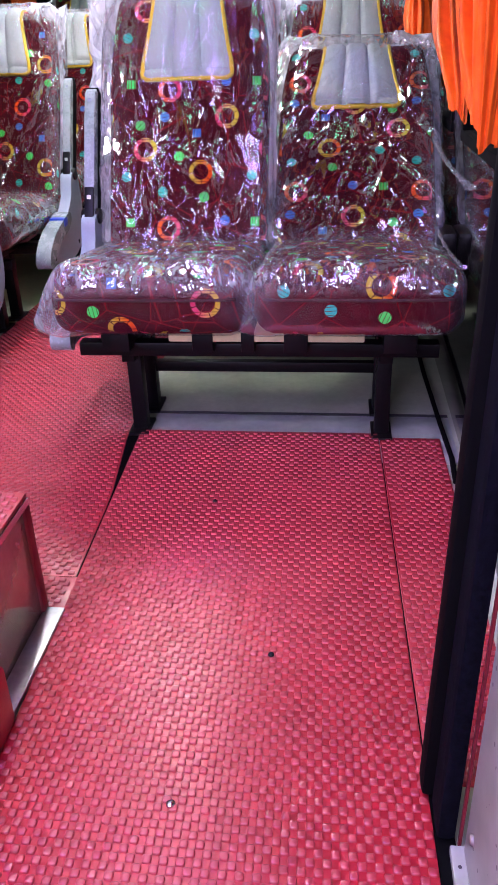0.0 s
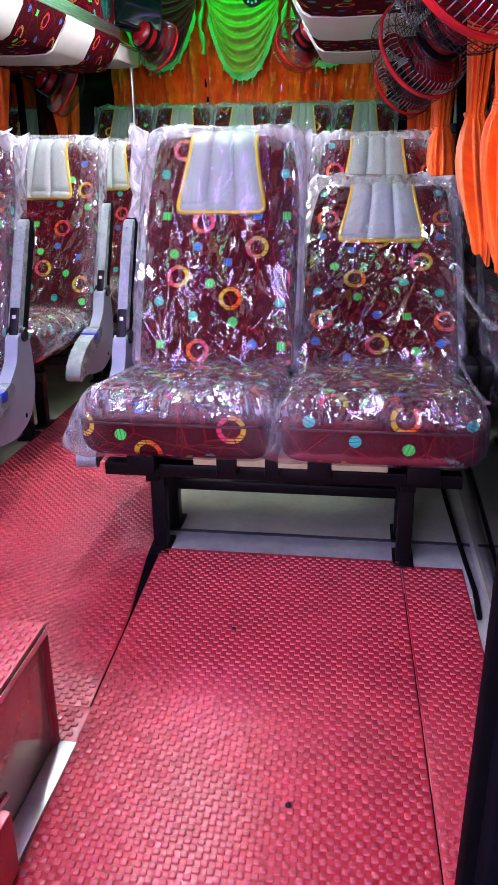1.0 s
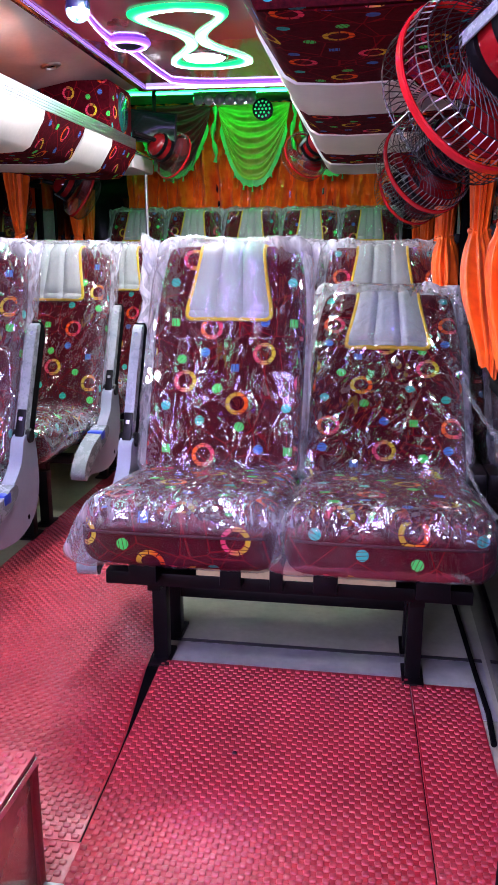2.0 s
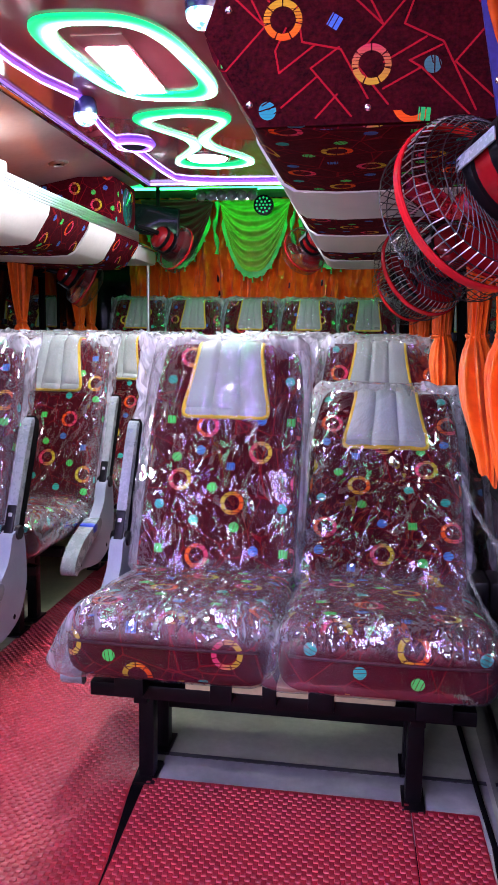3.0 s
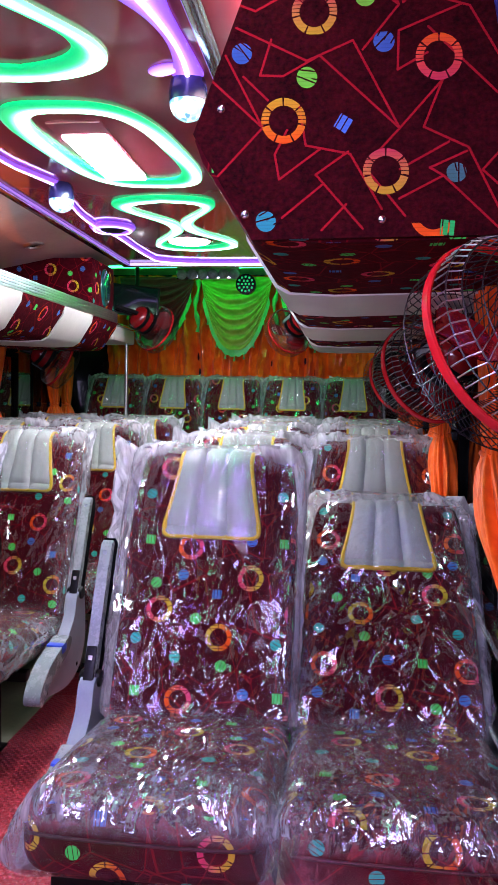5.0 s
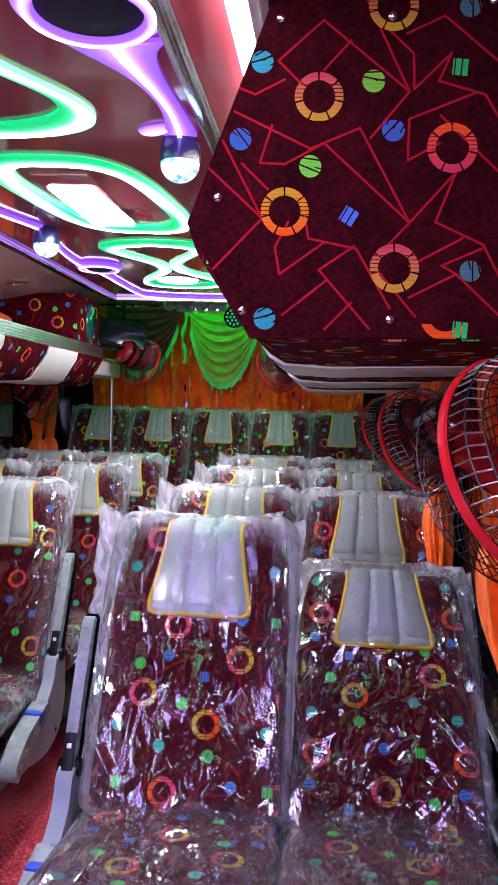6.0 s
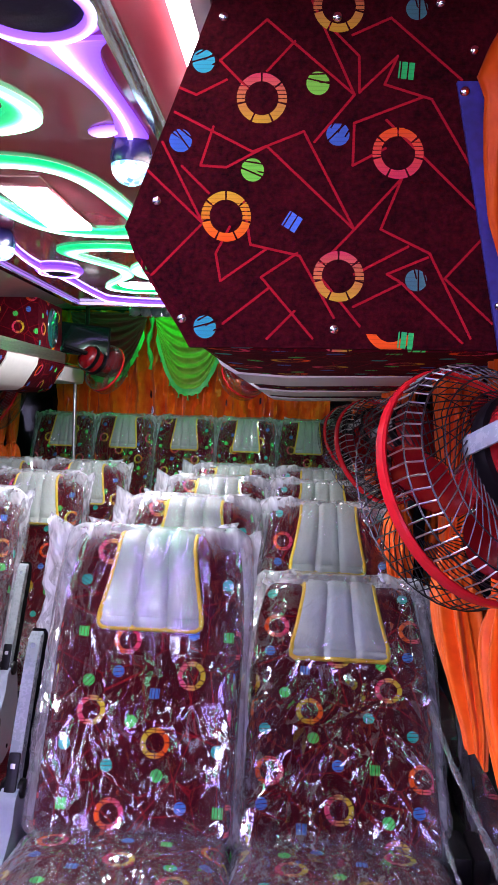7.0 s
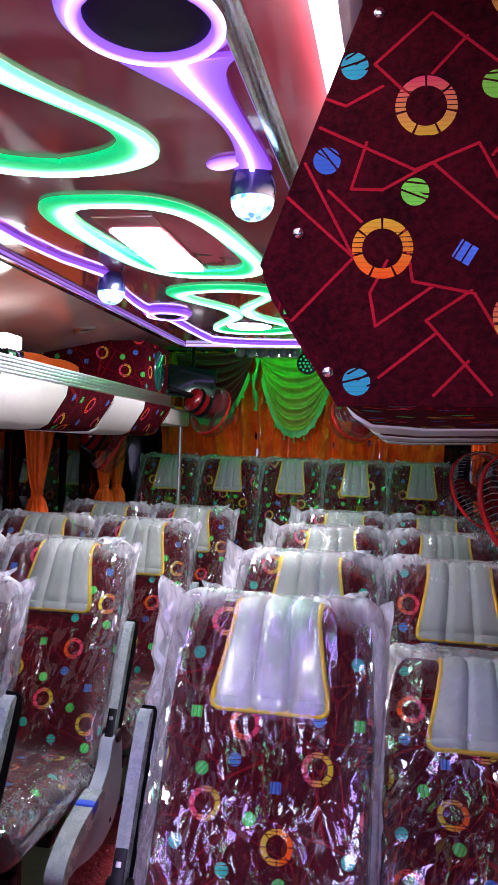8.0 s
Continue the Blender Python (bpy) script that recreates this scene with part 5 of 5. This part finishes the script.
    cage("black wire front cage", WIRE_BLACK, ((0.99, 0.008, 0), (0.985, 0.045, 0), (0.90, 0.060, 0.006), (0.6, 0.072, 0.022), (0.27, 0.078, 0.03)), ((0.985, 0.045), (0.78, 0.066), (0.5, 0.074), (0.27, 0.078)), 0.0008)
    cage("bright wire rear cage", STEEL, ((0.985, -0.008, 0), (0.975, -0.030, 0), (0.90, -0.046, -0.003)), ((0.975, -0.030), (0.90, -0.046)), 0.0011)
    cage("black wire rear cage", WIRE_BLACK, ((0.90, -0.046, -0.003), (0.76, -0.058, 0.010), (0.55, -0.064, 0.030), (0.40, -0.066, 0.045)), ((0.76, -0.059), (0.62, -0.063), (0.48, -0.065)), 0.0008)
    for k in range(3):
        bm = bmesh.new()
        rows = []
        for i in range(9):
            f = i / 8
            rr = 0.025 + f * (R * 0.86 - 0.025)
            half = 0.015 + 0.037 * math.sin(math.pi * min(1, f * 0.85 + 0.1)) ** 0.8
            if i == 8:
                half *= 0.6
            tw = radians(32 - 14 * f)
            row = []
            for j in range(6):
                s = 2 * j / 5 - 1
                row.append((rr, half * s * math.cos(tw), half * s * math.sin(tw) + 0.006 * (1 - s * s)))
            rows.append(row)
        for off in (0.0, 0.0025):
            vs = [[bm.verts.new((x, y, z + off)) for x, y, z in row] for row in rows]
            for a, b in zip(vs, vs[1:]):
                for j in range(5):
                    bm.faces.new((a[j], a[j + 1], b[j + 1], b[j]))
        bm.transform(q @ Matrix.Rotation(radians(120 * k + 35), 4, "Z"))
        part("blade", bm, RED_DEEP, fan, "red plastic blade")
    part("hub", lathe(bmesh.new(), [(0.0, 0.022), (0.018, 0.020), (0.027, 0.008), (0.028, -0.02), (0.0, -0.02)], 24, q, False), RED_DEEP, fan)
    motor = part("motor", lathe(bmesh.new(), [(0.0, -0.060), (0.058, -0.061), (0.065, -0.068), (0.068, -0.120), (0.062, -0.148), (0.042, -0.166), (0.0, -0.172)], 32, q, False), RED_DEEP, fan, "glossy red motor housing")
    for z in (-0.072, -0.122):
        part("band", lathe(bmesh.new(), [(0.066, z + 0.010), (0.072, z + 0.008), (0.073, z), (0.072, z - 0.008), (0.066, z - 0.010)], 32, q, False), BLACK_PAINT, motor, "black band")
    back = q @ Vector((0, 0, -0.10))
    wall = (XR if side > 0 else XL) - c.x
    bm = tube(bmesh.new(), [back + Vector((side * 0.055, 0, 0.01)), Vector(mount) - c if mount else Vector((wall - side * 0.01, back.y - 0.02, back.z + 0.03))], 0.013, 10)
    part("bracket", bm, BLACK_PAINT, fan, "black wall bracket")
    bm = B((-0.011, -0.0765, -0.132), (0.011, -0.0735, -0.058), 0.001)
    side_way = q.to_3x3().inverted() @ Vector((-0.80, -0.50, 0.25))
    bm.transform(q @ Matrix.Rotation(math.atan2(side_way.y, side_way.x) + radians(90), 4, "Z"))
    part("strap", bm, SILVER_LIGHT, motor, "silver metal strap")
    return fan


for p in ((0.311, 1.352, 1.153), (0.312, 2.38, 1.145), (0.312, 3.30, 1.145)):
    wall_fan(p, (-0.54, 0.74, -0.40), 1)
wall_fan((-0.95, 4.66, 1.45), (0.55, 0.70, -0.40), 1, mount=(-1.12, 4.45, 1.55))
wall_fan((-0.20, 4.66, 1.44), (-0.55, 0.70, -0.40), 1, mount=(-0.03, 4.24, 1.40))
wall_fan((-1.50, 4.62, 1.24), (0.63, 0.5, -0.46), -1)

# ---- side curtains ----
def tied_curtain(x, y, side, lean=0.0, top=1.315, waist=1.01, bottom=0.70, wide=0.085, seed=0):
    """A gathered curtain, tied at its waist, its lower part leaning towards -y by lean."""
    cu = thing("tied_curtain", (x, y, 0), "bright orange satin curtain tied back beside the window", "curtain", "side window curtains")
    bm = bmesh.new()
    n, rows = 120, 34
    rng = random.Random(seed)
    ph = [rng.uniform(0, 6.28) for _ in range(4)]
    grid = []
    for i in range(rows + 1):
        z = top + (bottom - top) * i / rows
        d = (z - waist) / (top - waist) if z > waist else (waist - z) / (waist - bottom)
        if z > waist:
            w, t = 0.026 + (wide - 0.026) * min(1, d) ** 0.6, 0.020 + 0.016 * d
        else:
            belly = math.sin(math.pi * min(1, d) ** 0.72 * 0.985)
            w, t = 0.017 + 0.056 * belly ** 0.85, 0.017 + 0.024 * belly
        sway = -lean * (max(0, waist - z) / (waist - bottom)) ** 1.15
        row = []
        for j in range(n):
            a = 2 * math.pi * j / n
            pl = 1 + 0.30 * (0.6 - abs(math.sin(4.5 * a + ph[0] + (1.6 if z < waist else 0.9) * d + 0.8 * math.sin(2 * a + ph[1])))) + 0.18 * math.sin(11 * a + ph[1] - 0.8 * d + 1.2 * math.sin(3 * a + ph[2])) + 0.10 * noise.noise(Vector((3 * math.cos(a), 3 * math.sin(a), z * 5 + seed)))
            row.append(bm.verts.new((t * pl * math.cos(a), sway + w * pl * math.sin(a), z + (0.012 * math.sin(3 * a + ph[3]) + 0.03 * math.sin(a) if i == rows else 0))))
        grid.append(row)
    for a, b in zip(grid, grid[1:]):
        for j in range(n):
            bm.faces.new((a[j], a[(j + 1) % n], b[(j + 1) % n], b[j]))
    part("drape", bm, ORANGE, cu, angle=180)
    bm = bmesh.new()
    tube(bm, [(0.023 * math.cos(a * 0.3927), 0.028 * math.sin(a * 0.3927), waist + 0.003 * math.sin(a)) for a in range(16)], 0.0065, 8, True)
    part("tie_band", bm, ORANGE, cu, "orange tie band")
    part("clip", B((0.022, -0.012, waist - 0.014) if side > 0 else (-0.045, -0.012, waist - 0.014), (0.045, 0.012, waist + 0.014) if side > 0 else (-0.022, 0.012, waist + 0.014), 0.002), BLACK_PAINT, cu, "black wall clip")
    return cu


for k, (y, lean) in enumerate(((1.62, 0.13), (2.06, 0.30), (2.90, 0.13), (3.06, -0.05), (3.78, 0.08), (3.92, -0.05), (4.62, 0.08))):
    tied_curtain(0.425, y, 1, lean, waist=0.965, bottom=0.70, seed=k)
for k, (y, lean) in enumerate(((2.95, 0.05), (4.10, 0.02), (4.95, 0.02), (5.15, 0.0))):
    tied_curtain(-1.655, y, -1, lean, wide=0.10, seed=20 + k)
c = thing("blue_board", (0, 1.478, 0), "dark blue plastic strip bolted along the rack's end panel", "strip")
bm = prism(bmesh.new(), [(0.294, 1.638), (0.345, 1.638), (0.452, 1.27), (0.366, 1.27)], -0.004, 0.002)
part("strip", bm, BLUE_BOARD, c, smooth=False)
for x, z in ((0.304, 1.625), (0.357, 1.364)):
    part("bolt", lathe(bmesh.new(), [(0.0, 0.005), (0.004, 0.0045), (0.0062, 0.0025), (0.0068, 0.0)], 12, Matrix.Translation((x, -0.004, z)) @ Matrix.Rotation(radians(90), 4, "X"), False), CHROME, c, "chrome bolt head")
tied_curtain(0.425, 1.43, 1, 0.0, 1.33, 1.20, 0.68, 0.07, 41)
drape = thing("side_curtain", (0, 1.425, 0), "bright orange satin curtain gathered on its rail beside the rack", "curtain")
bm = bmesh.new()
EDGE = ((1.70, 0.345), (1.66, 0.322), (1.625, 0.309), (1.60, 0.318), (1.52, 0.321), (1.456, 0.327), (1.41, 0.341), (1.36, 0.362), (1.30, 0.398))
grid = []
for i in range(33):
    z = 1.70 - 0.40 * i / 32
    for (za, xa), (zb, xb) in zip(EDGE, EDGE[1:]):
        if zb - 1e-6 <= z <= za:
            left_edge = xa + (xb - xa) * (za - z) / (za - zb)
    row = []
    for j in range(41):
        f = j / 40
        pinch = 1 - 0.5 * math.exp(-((z - 1.60) / 0.02) ** 2)
        fold = (0.010 * math.sin(f * 13 + 0.6 * math.sin(i * 0.2)) + 0.005 * math.sin(f * 31 + 0.12 * i)) * pinch
        row.append(bm.verts.new((left_edge + (0.462 - left_edge) * f, fold - 0.012 * math.sin(math.pi * f), z)))
    grid.append(row)
for a, b in zip(grid, grid[1:]):
    for j in range(40):
        bm.faces.new((a[j], a[j + 1], b[j + 1], b[j]))
bmesh.ops.solidify(bm, geom=list(bm.faces), thickness=0.003)
part("cloth", bm, ORANGE, drape, angle=180)
part("rail", tube(bmesh.new(), [(0.33, 0.0, 1.695), (0.465, 0.0, 1.695)], 0.006, 8), STEEL, drape)

# ---- the back: curtain, swags, light bar, monitor ----
def pleats(x0, x1, z0, z1, y, step, depth, seed):
    rng = random.Random(seed)
    bm = bmesh.new()
    n = int((x1 - x0) / step * 6)
    ph = rng.uniform(0, 6)
    for o in (0.0, 0.004):
        grid = []
        for i in range(29):
            z = z1 + (z0 - z1) * i / 28
            grid.append([bm.verts.new((x0 + (x1 - x0) * j / n, y + o + depth * (0.7 * math.sin(2 * math.pi * j / 9 + 2.6 * math.sin(j * 0.113 + ph) + 1.9 * math.sin(j * 0.047 + 0.05 * i)) + 1.1 * noise.noise(Vector((j * 0.16, i * 0.10, ph))) + 1.0 * noise.noise(Vector((j * 0.34 + i * 0.15, i * 0.22, ph + 5))) + 0.5 * noise.noise(Vector((j * 0.7, i * 0.5, ph + 9)))), z + (0.010 * math.sin(j * 0.5) if i == 28 else 0))) for j in range(n + 1)])
        for a, b in zip(grid, grid[1:]):
            for j in range(n):
                bm.faces.new((a[j], a[j + 1], b[j + 1], b[j]))
    return bm


solid("rear_curtain", pleats(-1.50, 0.30, 1.16, 1.88, YB - 0.08, 0.06, 0.046, 5), GOLD, "orange gold satin curtain in pleats across the rear window", "curtain")


def swag(x0, x1, ztop, drop, y, cloth_mat, label):
    sw = thing("swag", ((x0 + x1) / 2, y, ztop), label, "curtain swag", "rear curtain swags")
    bm = bmesh.new()
    w = (x1 - x0) / 2
    n, rows = 28, 64
    grid = []
    for i in range(rows + 1):
        f = i / rows
        row = []
        for j in range(n + 1):
            s = 2 * j / n - 1
            sag = drop * f * (1 - abs(s) ** 2.1)
            ww = w * (1 - 0.10 * f)
            row.append(bm.verts.new((s * ww, -0.028 * (1 - abs(s)) * (0.4 + f) - 0.017 * math.sin(f * 46 + 2.5 * s * s + 1.2 * s) * (1 - s * s) - 0.014, -sag - 0.28 * drop * f * abs(s) ** 1.5)))
        grid.append(row)
    for a, b in zip(grid, grid[1:]):
        for j in range(n):
            bm.faces.new((a[j], a[j + 1], b[j + 1], b[j]))
    part("cloth", bm, cloth_mat, sw, angle=180)
    edge = []
    for j in range(-n, n + 1):
        s = j / n
        edge.append(Vector((s * w * 0.90, -0.028 * (1 - abs(s)) * 1.4 - 0.018, -drop * (1 - abs(s) ** 2.1) - 0.28 * drop * abs(s) ** 1.5)))
    bm = bmesh.new()
    prev = None
    for k, p in enumerate(edge):
        a = bm.verts.new(p + Vector((0, 0, 0.012)))
        b = bm.verts.new(p + Vector((0.010 * p.x / w, -0.006, -0.032 - 0.012 * abs(math.sin(k * 0.55)))))
        if prev:
            bm.faces.new((prev[0], a, b, prev[1]))
        prev = (a, b)
    part("fringe", bm, GREEN_CLOTH, sw, "green scalloped fringe")
    for k in range(4, 2 * n, 8):
        p = edge[k]
        part("tassel", lathe(bmesh.new(), [(0.001, 0.0), (0.005, -0.006), (0.003, -0.012), (0.007, -0.036), (0.0, -0.036)], 8, Matrix.Translation(p + Vector((0, -0.008, -0.036))), False), GREEN_CLOTH, sw)
    return sw


swag(-0.85, -0.37, 1.86, 0.48, YB - 0.14, OLIVE_CLOTH, "draped green satin swag with scalloped fringe")
swag(-1.40, -0.89, 1.86, 0.42, YB - 0.14, MAROON_CLOTH, "draped maroon satin swag with green fringe")
swag(-0.33, 0.16, 1.86, 0.42, YB - 0.14, MAROON_CLOTH, "draped maroon satin swag with green fringe")
for x in (-0.872, -0.348):
    bm = bmesh.new()
    tube(bm, [(x + 0.012 * math.sin(i * 0.9), YB - 0.16, 1.86 - 0.036 * i) for i in range(11)], [0.013 + 0.006 * math.sin(i * 1.9) for i in range(11)], 10)
    solid("green_jabot", bm, GREEN_CLOTH, "gathered green satin tail between the swags", "curtain", group="rear curtain tails")

DOME_GLASS = plain("clear_dome", (0.45, 0.48, 0.52), 0.08, 0.35, var=0.3, scale=60, coat=1.0)
rest = thing("rear_rack", (-1.13, 4.46, 1.37), "off-white vinyl end piece of the luggage rack", "luggage rack", "overhead luggage racks")
part("body", B((-0.55, 0.0, 0.0), (0.0, 0.42, 0.085), 0.02), WHITE, rest)
part("lip_rail", B((-0.55, -0.004, 0.086), (0.004, 0.424, 0.10), 0.004), CHROME, rest)
bar = thing("disco_light_bar", (-0.745, 5.18, 1.83), "chrome disco light bar with glass domes under the rear ceiling", "light bar")
part("housing", B((-0.20, -0.03, -0.03), (0.20, 0.03, 0.05), 0.008), CHROME, bar)
for k in range(6):
    part("glass_dome", lathe(bmesh.new(), [(0.034, 0.0)] + [(0.034 * math.cos(radians(a)), -0.030 * math.sin(radians(a))) for a in range(15, 90, 15)] + [(0.001, -0.031)], 16, Matrix.Translation((-0.165 + 0.066 * k, -0.032, 0.0)) @ Matrix.Rotation(radians(-60), 4, "X"), False), DOME_GLASS, bar, "clear glass dome")
par = thing("led_spot", (-0.50, 5.10, 1.76), "black round spot lamp with green light points", "spot lamp")
q = Matrix.Rotation(radians(90), 4, "X")
part("case", lathe(bmesh.new(), [(0.0, -0.04), (0.05, -0.04), (0.062, -0.02), (0.062, 0.02), (0.056, 0.022), (0.0, 0.018)], 20, q, False), BLACK_PAINT, par)
GREEN_DOT = glow("led_point", (0.03, 1.0, 0.35), 0.25)
for k in range(19):
    a, r = (0, 0) if k == 0 else ((k - 1) * 60, 0.022) if k < 7 else ((k - 7) * 30, 0.044)
    part("light_point", lathe(bmesh.new(), [(0.007, 0.0), (0.005, 0.004), (0.0, 0.005)], 8, Matrix.Translation((r * math.cos(radians(a)), -0.0225, r * math.sin(radians(a)))) @ q, False), GREEN_DOT, par, "green light point")
# hidden strip, added to give the swags their green light
glowbar = thing("green_light_strip", (0, 5.225, 1.893), "unseen green light strip added under the rear ceiling", "light strip")
part("strip", B((-1.5, 0.0, -0.008), (0.3, 0.02, 0.004), 0.002), glow("led_deep_green", (0.02, 1.0, 0.20), 14.0), glowbar, "glowing green strip")

tv = thing("monitor", (-1.06, 4.56, 1.60), "small dark monitor hung at the rack's end", "monitor")
m = Matrix.Rotation(radians(-12), 4, "X") @ Matrix.Rotation(radians(20), 4, "Z")
bm = B((-0.15, 0.0, -0.085), (0.15, 0.03, 0.085), 0.008)
bm.transform(m)
part("case", bm, BLACK_PAINT, tv)
bm = B((-0.138, -0.003, -0.074), (0.138, 0.001, 0.074), 0.001)
bm.transform(m)
part("screen", bm, plain("dark_green_screen", (0.002, 0.014, 0.009), 0.14), tv, "dark glossy screen")
part("arm", tube(bmesh.new(), [(0, 0.03, 0), (0, 0.10, 0.10), (0, 0.10, 0.30)], 0.012, 8), BLACK_PAINT, tv)

pole = solid("grab_pole", tube(bmesh.new(), [(-1.16, 4.80, 0.0), (-1.16, 4.80, 1.372)], 0.010, 12), STEEL, "upright chrome grab pole near the back row", "pole")

# ---- the front: step box, door post, straps ----
SIDE_STEEL = plain("dull_beige_steel", (0.46, 0.38, 0.27), 0.16, 0.6, var=0.18, scale=9)
box = thing("step_box", (0, 0, 0), "steel-sided box with a red ribbed rubber top", "step box")
part("body", B((-1.2, -0.6, -0.006), (-0.285, 1.012, 0.213), 0.003), SIDE_STEEL, box, "bare steel side")
part("top_mat", B((-1.2, -0.6, 0.2135), (-0.281, 1.016, 0.221), 0.002), MAT_RED, box, "red rubber top mat")
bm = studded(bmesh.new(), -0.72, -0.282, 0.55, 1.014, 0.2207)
k = part("studs", bm, MAT_LIT, box, "crests of the matting, painted lighter as if lit", angle=70)
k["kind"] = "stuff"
part("edge_trim", B((-0.288, -0.6, 0.200), (-0.279, 1.017, 0.213), 0.002), CHROME, box, "bright metal edge")
part("corner_trim", B((-0.289, 0.998, -0.004), (-0.280, 1.018, 0.20), 0.002), RED_TRIM, box, "red corner strip")
part("latch_rod", tube(bmesh.new(), [(-0.275, 0.70, 0.10), (-0.262, 0.80, 0.10)], 0.006, 8), CHROME, box, "chrome latch rod")
part("threshold", B((-0.284, 0.60, -0.006), (-0.250, 1.012, 0.003), 0.001), STEEL, box, "scuffed metal threshold strip")
riser = solid("side_mat", B((-0.29, -0.6, -0.004), (-0.243, 0.78, 0.10), 0.01), MAT_RED, "red rubber mat bent up the low riser", "floor mat", group="floor mats")
floor_mat("floor_mat", -0.33, -0.255, 1.014, 1.103, "small red rubber mat piece at the threshold", -0.004)

post = thing("door_post", (0, 0, 0), "black rubber and dark felt edge of the bus door", "door post")
part("rubber_edge", B((0.300, 0.700, -0.004), (0.338, 0.735, 1.70), 0.008), BLACK_RUBBER, post, "black rubber edge")
part("felt_strip", B((0.312, 0.642, -0.004), (0.335, 0.698, 1.70), 0.008), FELT, post, "dark blue felt strip")
part("red_strip", B((0.336, 0.634, -0.004), (0.3395, 0.640, 1.70), 0.0005), MAROON_CLOTH, post, "thin red strip")
door = thing("door_panel", (0, 0, 0), "scuffed white painted door panel with bolts", "door")
part("panel", B((0.341, 0.20, -0.004), (0.420, 0.632, 0.95), 0.006), DOOR_WHITE, door)
for y, z in ((0.60, 0.05), (0.52, 0.05), (0.60, 0.42)):
    part("bolt", lathe(bmesh.new(), [(0.0, 0.004), (0.005, 0.003), (0.007, 0.0)], 12, Matrix.Translation((0.341, y, z)) @ Matrix.Rotation(radians(-90), 4, "Y"), False), STEEL, door)
for piece in (*post.children, *door.children):
    for v in piece.data.vertices:
        v.co.x += 0.042 * v.co.z
        v.co.y += 0.125 * v.co.z
solid("door_sill", B((0.326, -0.3, -0.008), (0.36, 0.632, 0.004), 0.002), DOOR_WHITE, "scuffed pale sill plate at the door", "sill", "structure")


def film_strand(a, b, r, label):
    """A strip of packing film, pulled tight and twisted to a cord."""
    a, b = Vector(a), Vector(b)
    bm = bmesh.new()
    pts = [a.lerp(b, i / 30) + Vector((0, 0, -0.012 * math.sin(math.pi * i / 30))) for i in range(31)]
    tube(bm, pts, [r * (0.7 + 0.5 * abs(math.sin(i * 0.55)) + 1.2 * abs(i / 15 - 1) ** 4) for i in range(31)], 8, False, 0.45)
    with_weights(bm, [1.4] * len(bm.verts), [0.35] * len(bm.verts))
    return solid("film_strand", bm, FILM, label, "plastic film", group="loose strips of film")


film_strand((0.428, 2.26, 0.585), (0.436, 1.62, 0.56), 0.006, "clear plastic film pulled tight beside the window seat")
film_strand((0.428, 2.10, 0.40), (0.436, 1.62, 0.405), 0.0045, "thin clear plastic film strip beside the window seat")
rec = thing("wall_bracket", (0.448, 2.0, 0.0), "black steel seat bracket beside the wall", "bracket")
part("plate", B((-0.014, -0.05, 0.22), (0.0219, 0.06, 0.40), 0.010), BLACK_PAINT, rec)
cable = solid("cable_duct", tube(bmesh.new(), [(0.436, 1.45, 0.006), (0.440, 1.55, 0.008), (0.434, 1.72, 0.006), (0.425, 2.05, 0.004), (0.42, 2.6, 0.004)], 0.006, 8), BLACK_RUBBER, "black cable along the wall's foot", "cable")

# folded orange curtain on the shelf
def folded(c):
    return Vector((c.x, c.y, c.z + 0.003 * math.sin(c.y * 23) + 0.003 * math.sin(c.x * 60 + c.y * 9)))


bm = slab(bmesh.new(), (0.20, 0.95, 0.24), 0.02, (10, 30, 8), folded)
bm.transform(Matrix.Translation((-1.50, 3.50, 1.495)))
solid("folded_curtain", bm, ORANGE, "orange satin curtain folded on the luggage rack", "curtain")

# ---- small things on the mats ----
def mat_stud(x, y, r, mat, label):
    solid("rivet", lathe(bmesh.new(), [(0.0, 0.0035), (0.5 * r, 0.0032), (0.9 * r, 0.0018), (r, 0.0)], 12, Matrix.Translation((x, y, 0.0005)), False), mat, label, "rivet", group="rivets in the floor mat")


mat_stud(-0.003, 0.661, 0.006, CHROME, "bright round rivet head in the red rubber mat")
mat_stud(-0.051, 1.360, 0.005, BLACK_PAINT, "dark round rivet head in the red rubber mat")
mat_stud(0.098, 0.928, 0.005, BLACK_PAINT, "dark round rivet head in the red rubber mat")
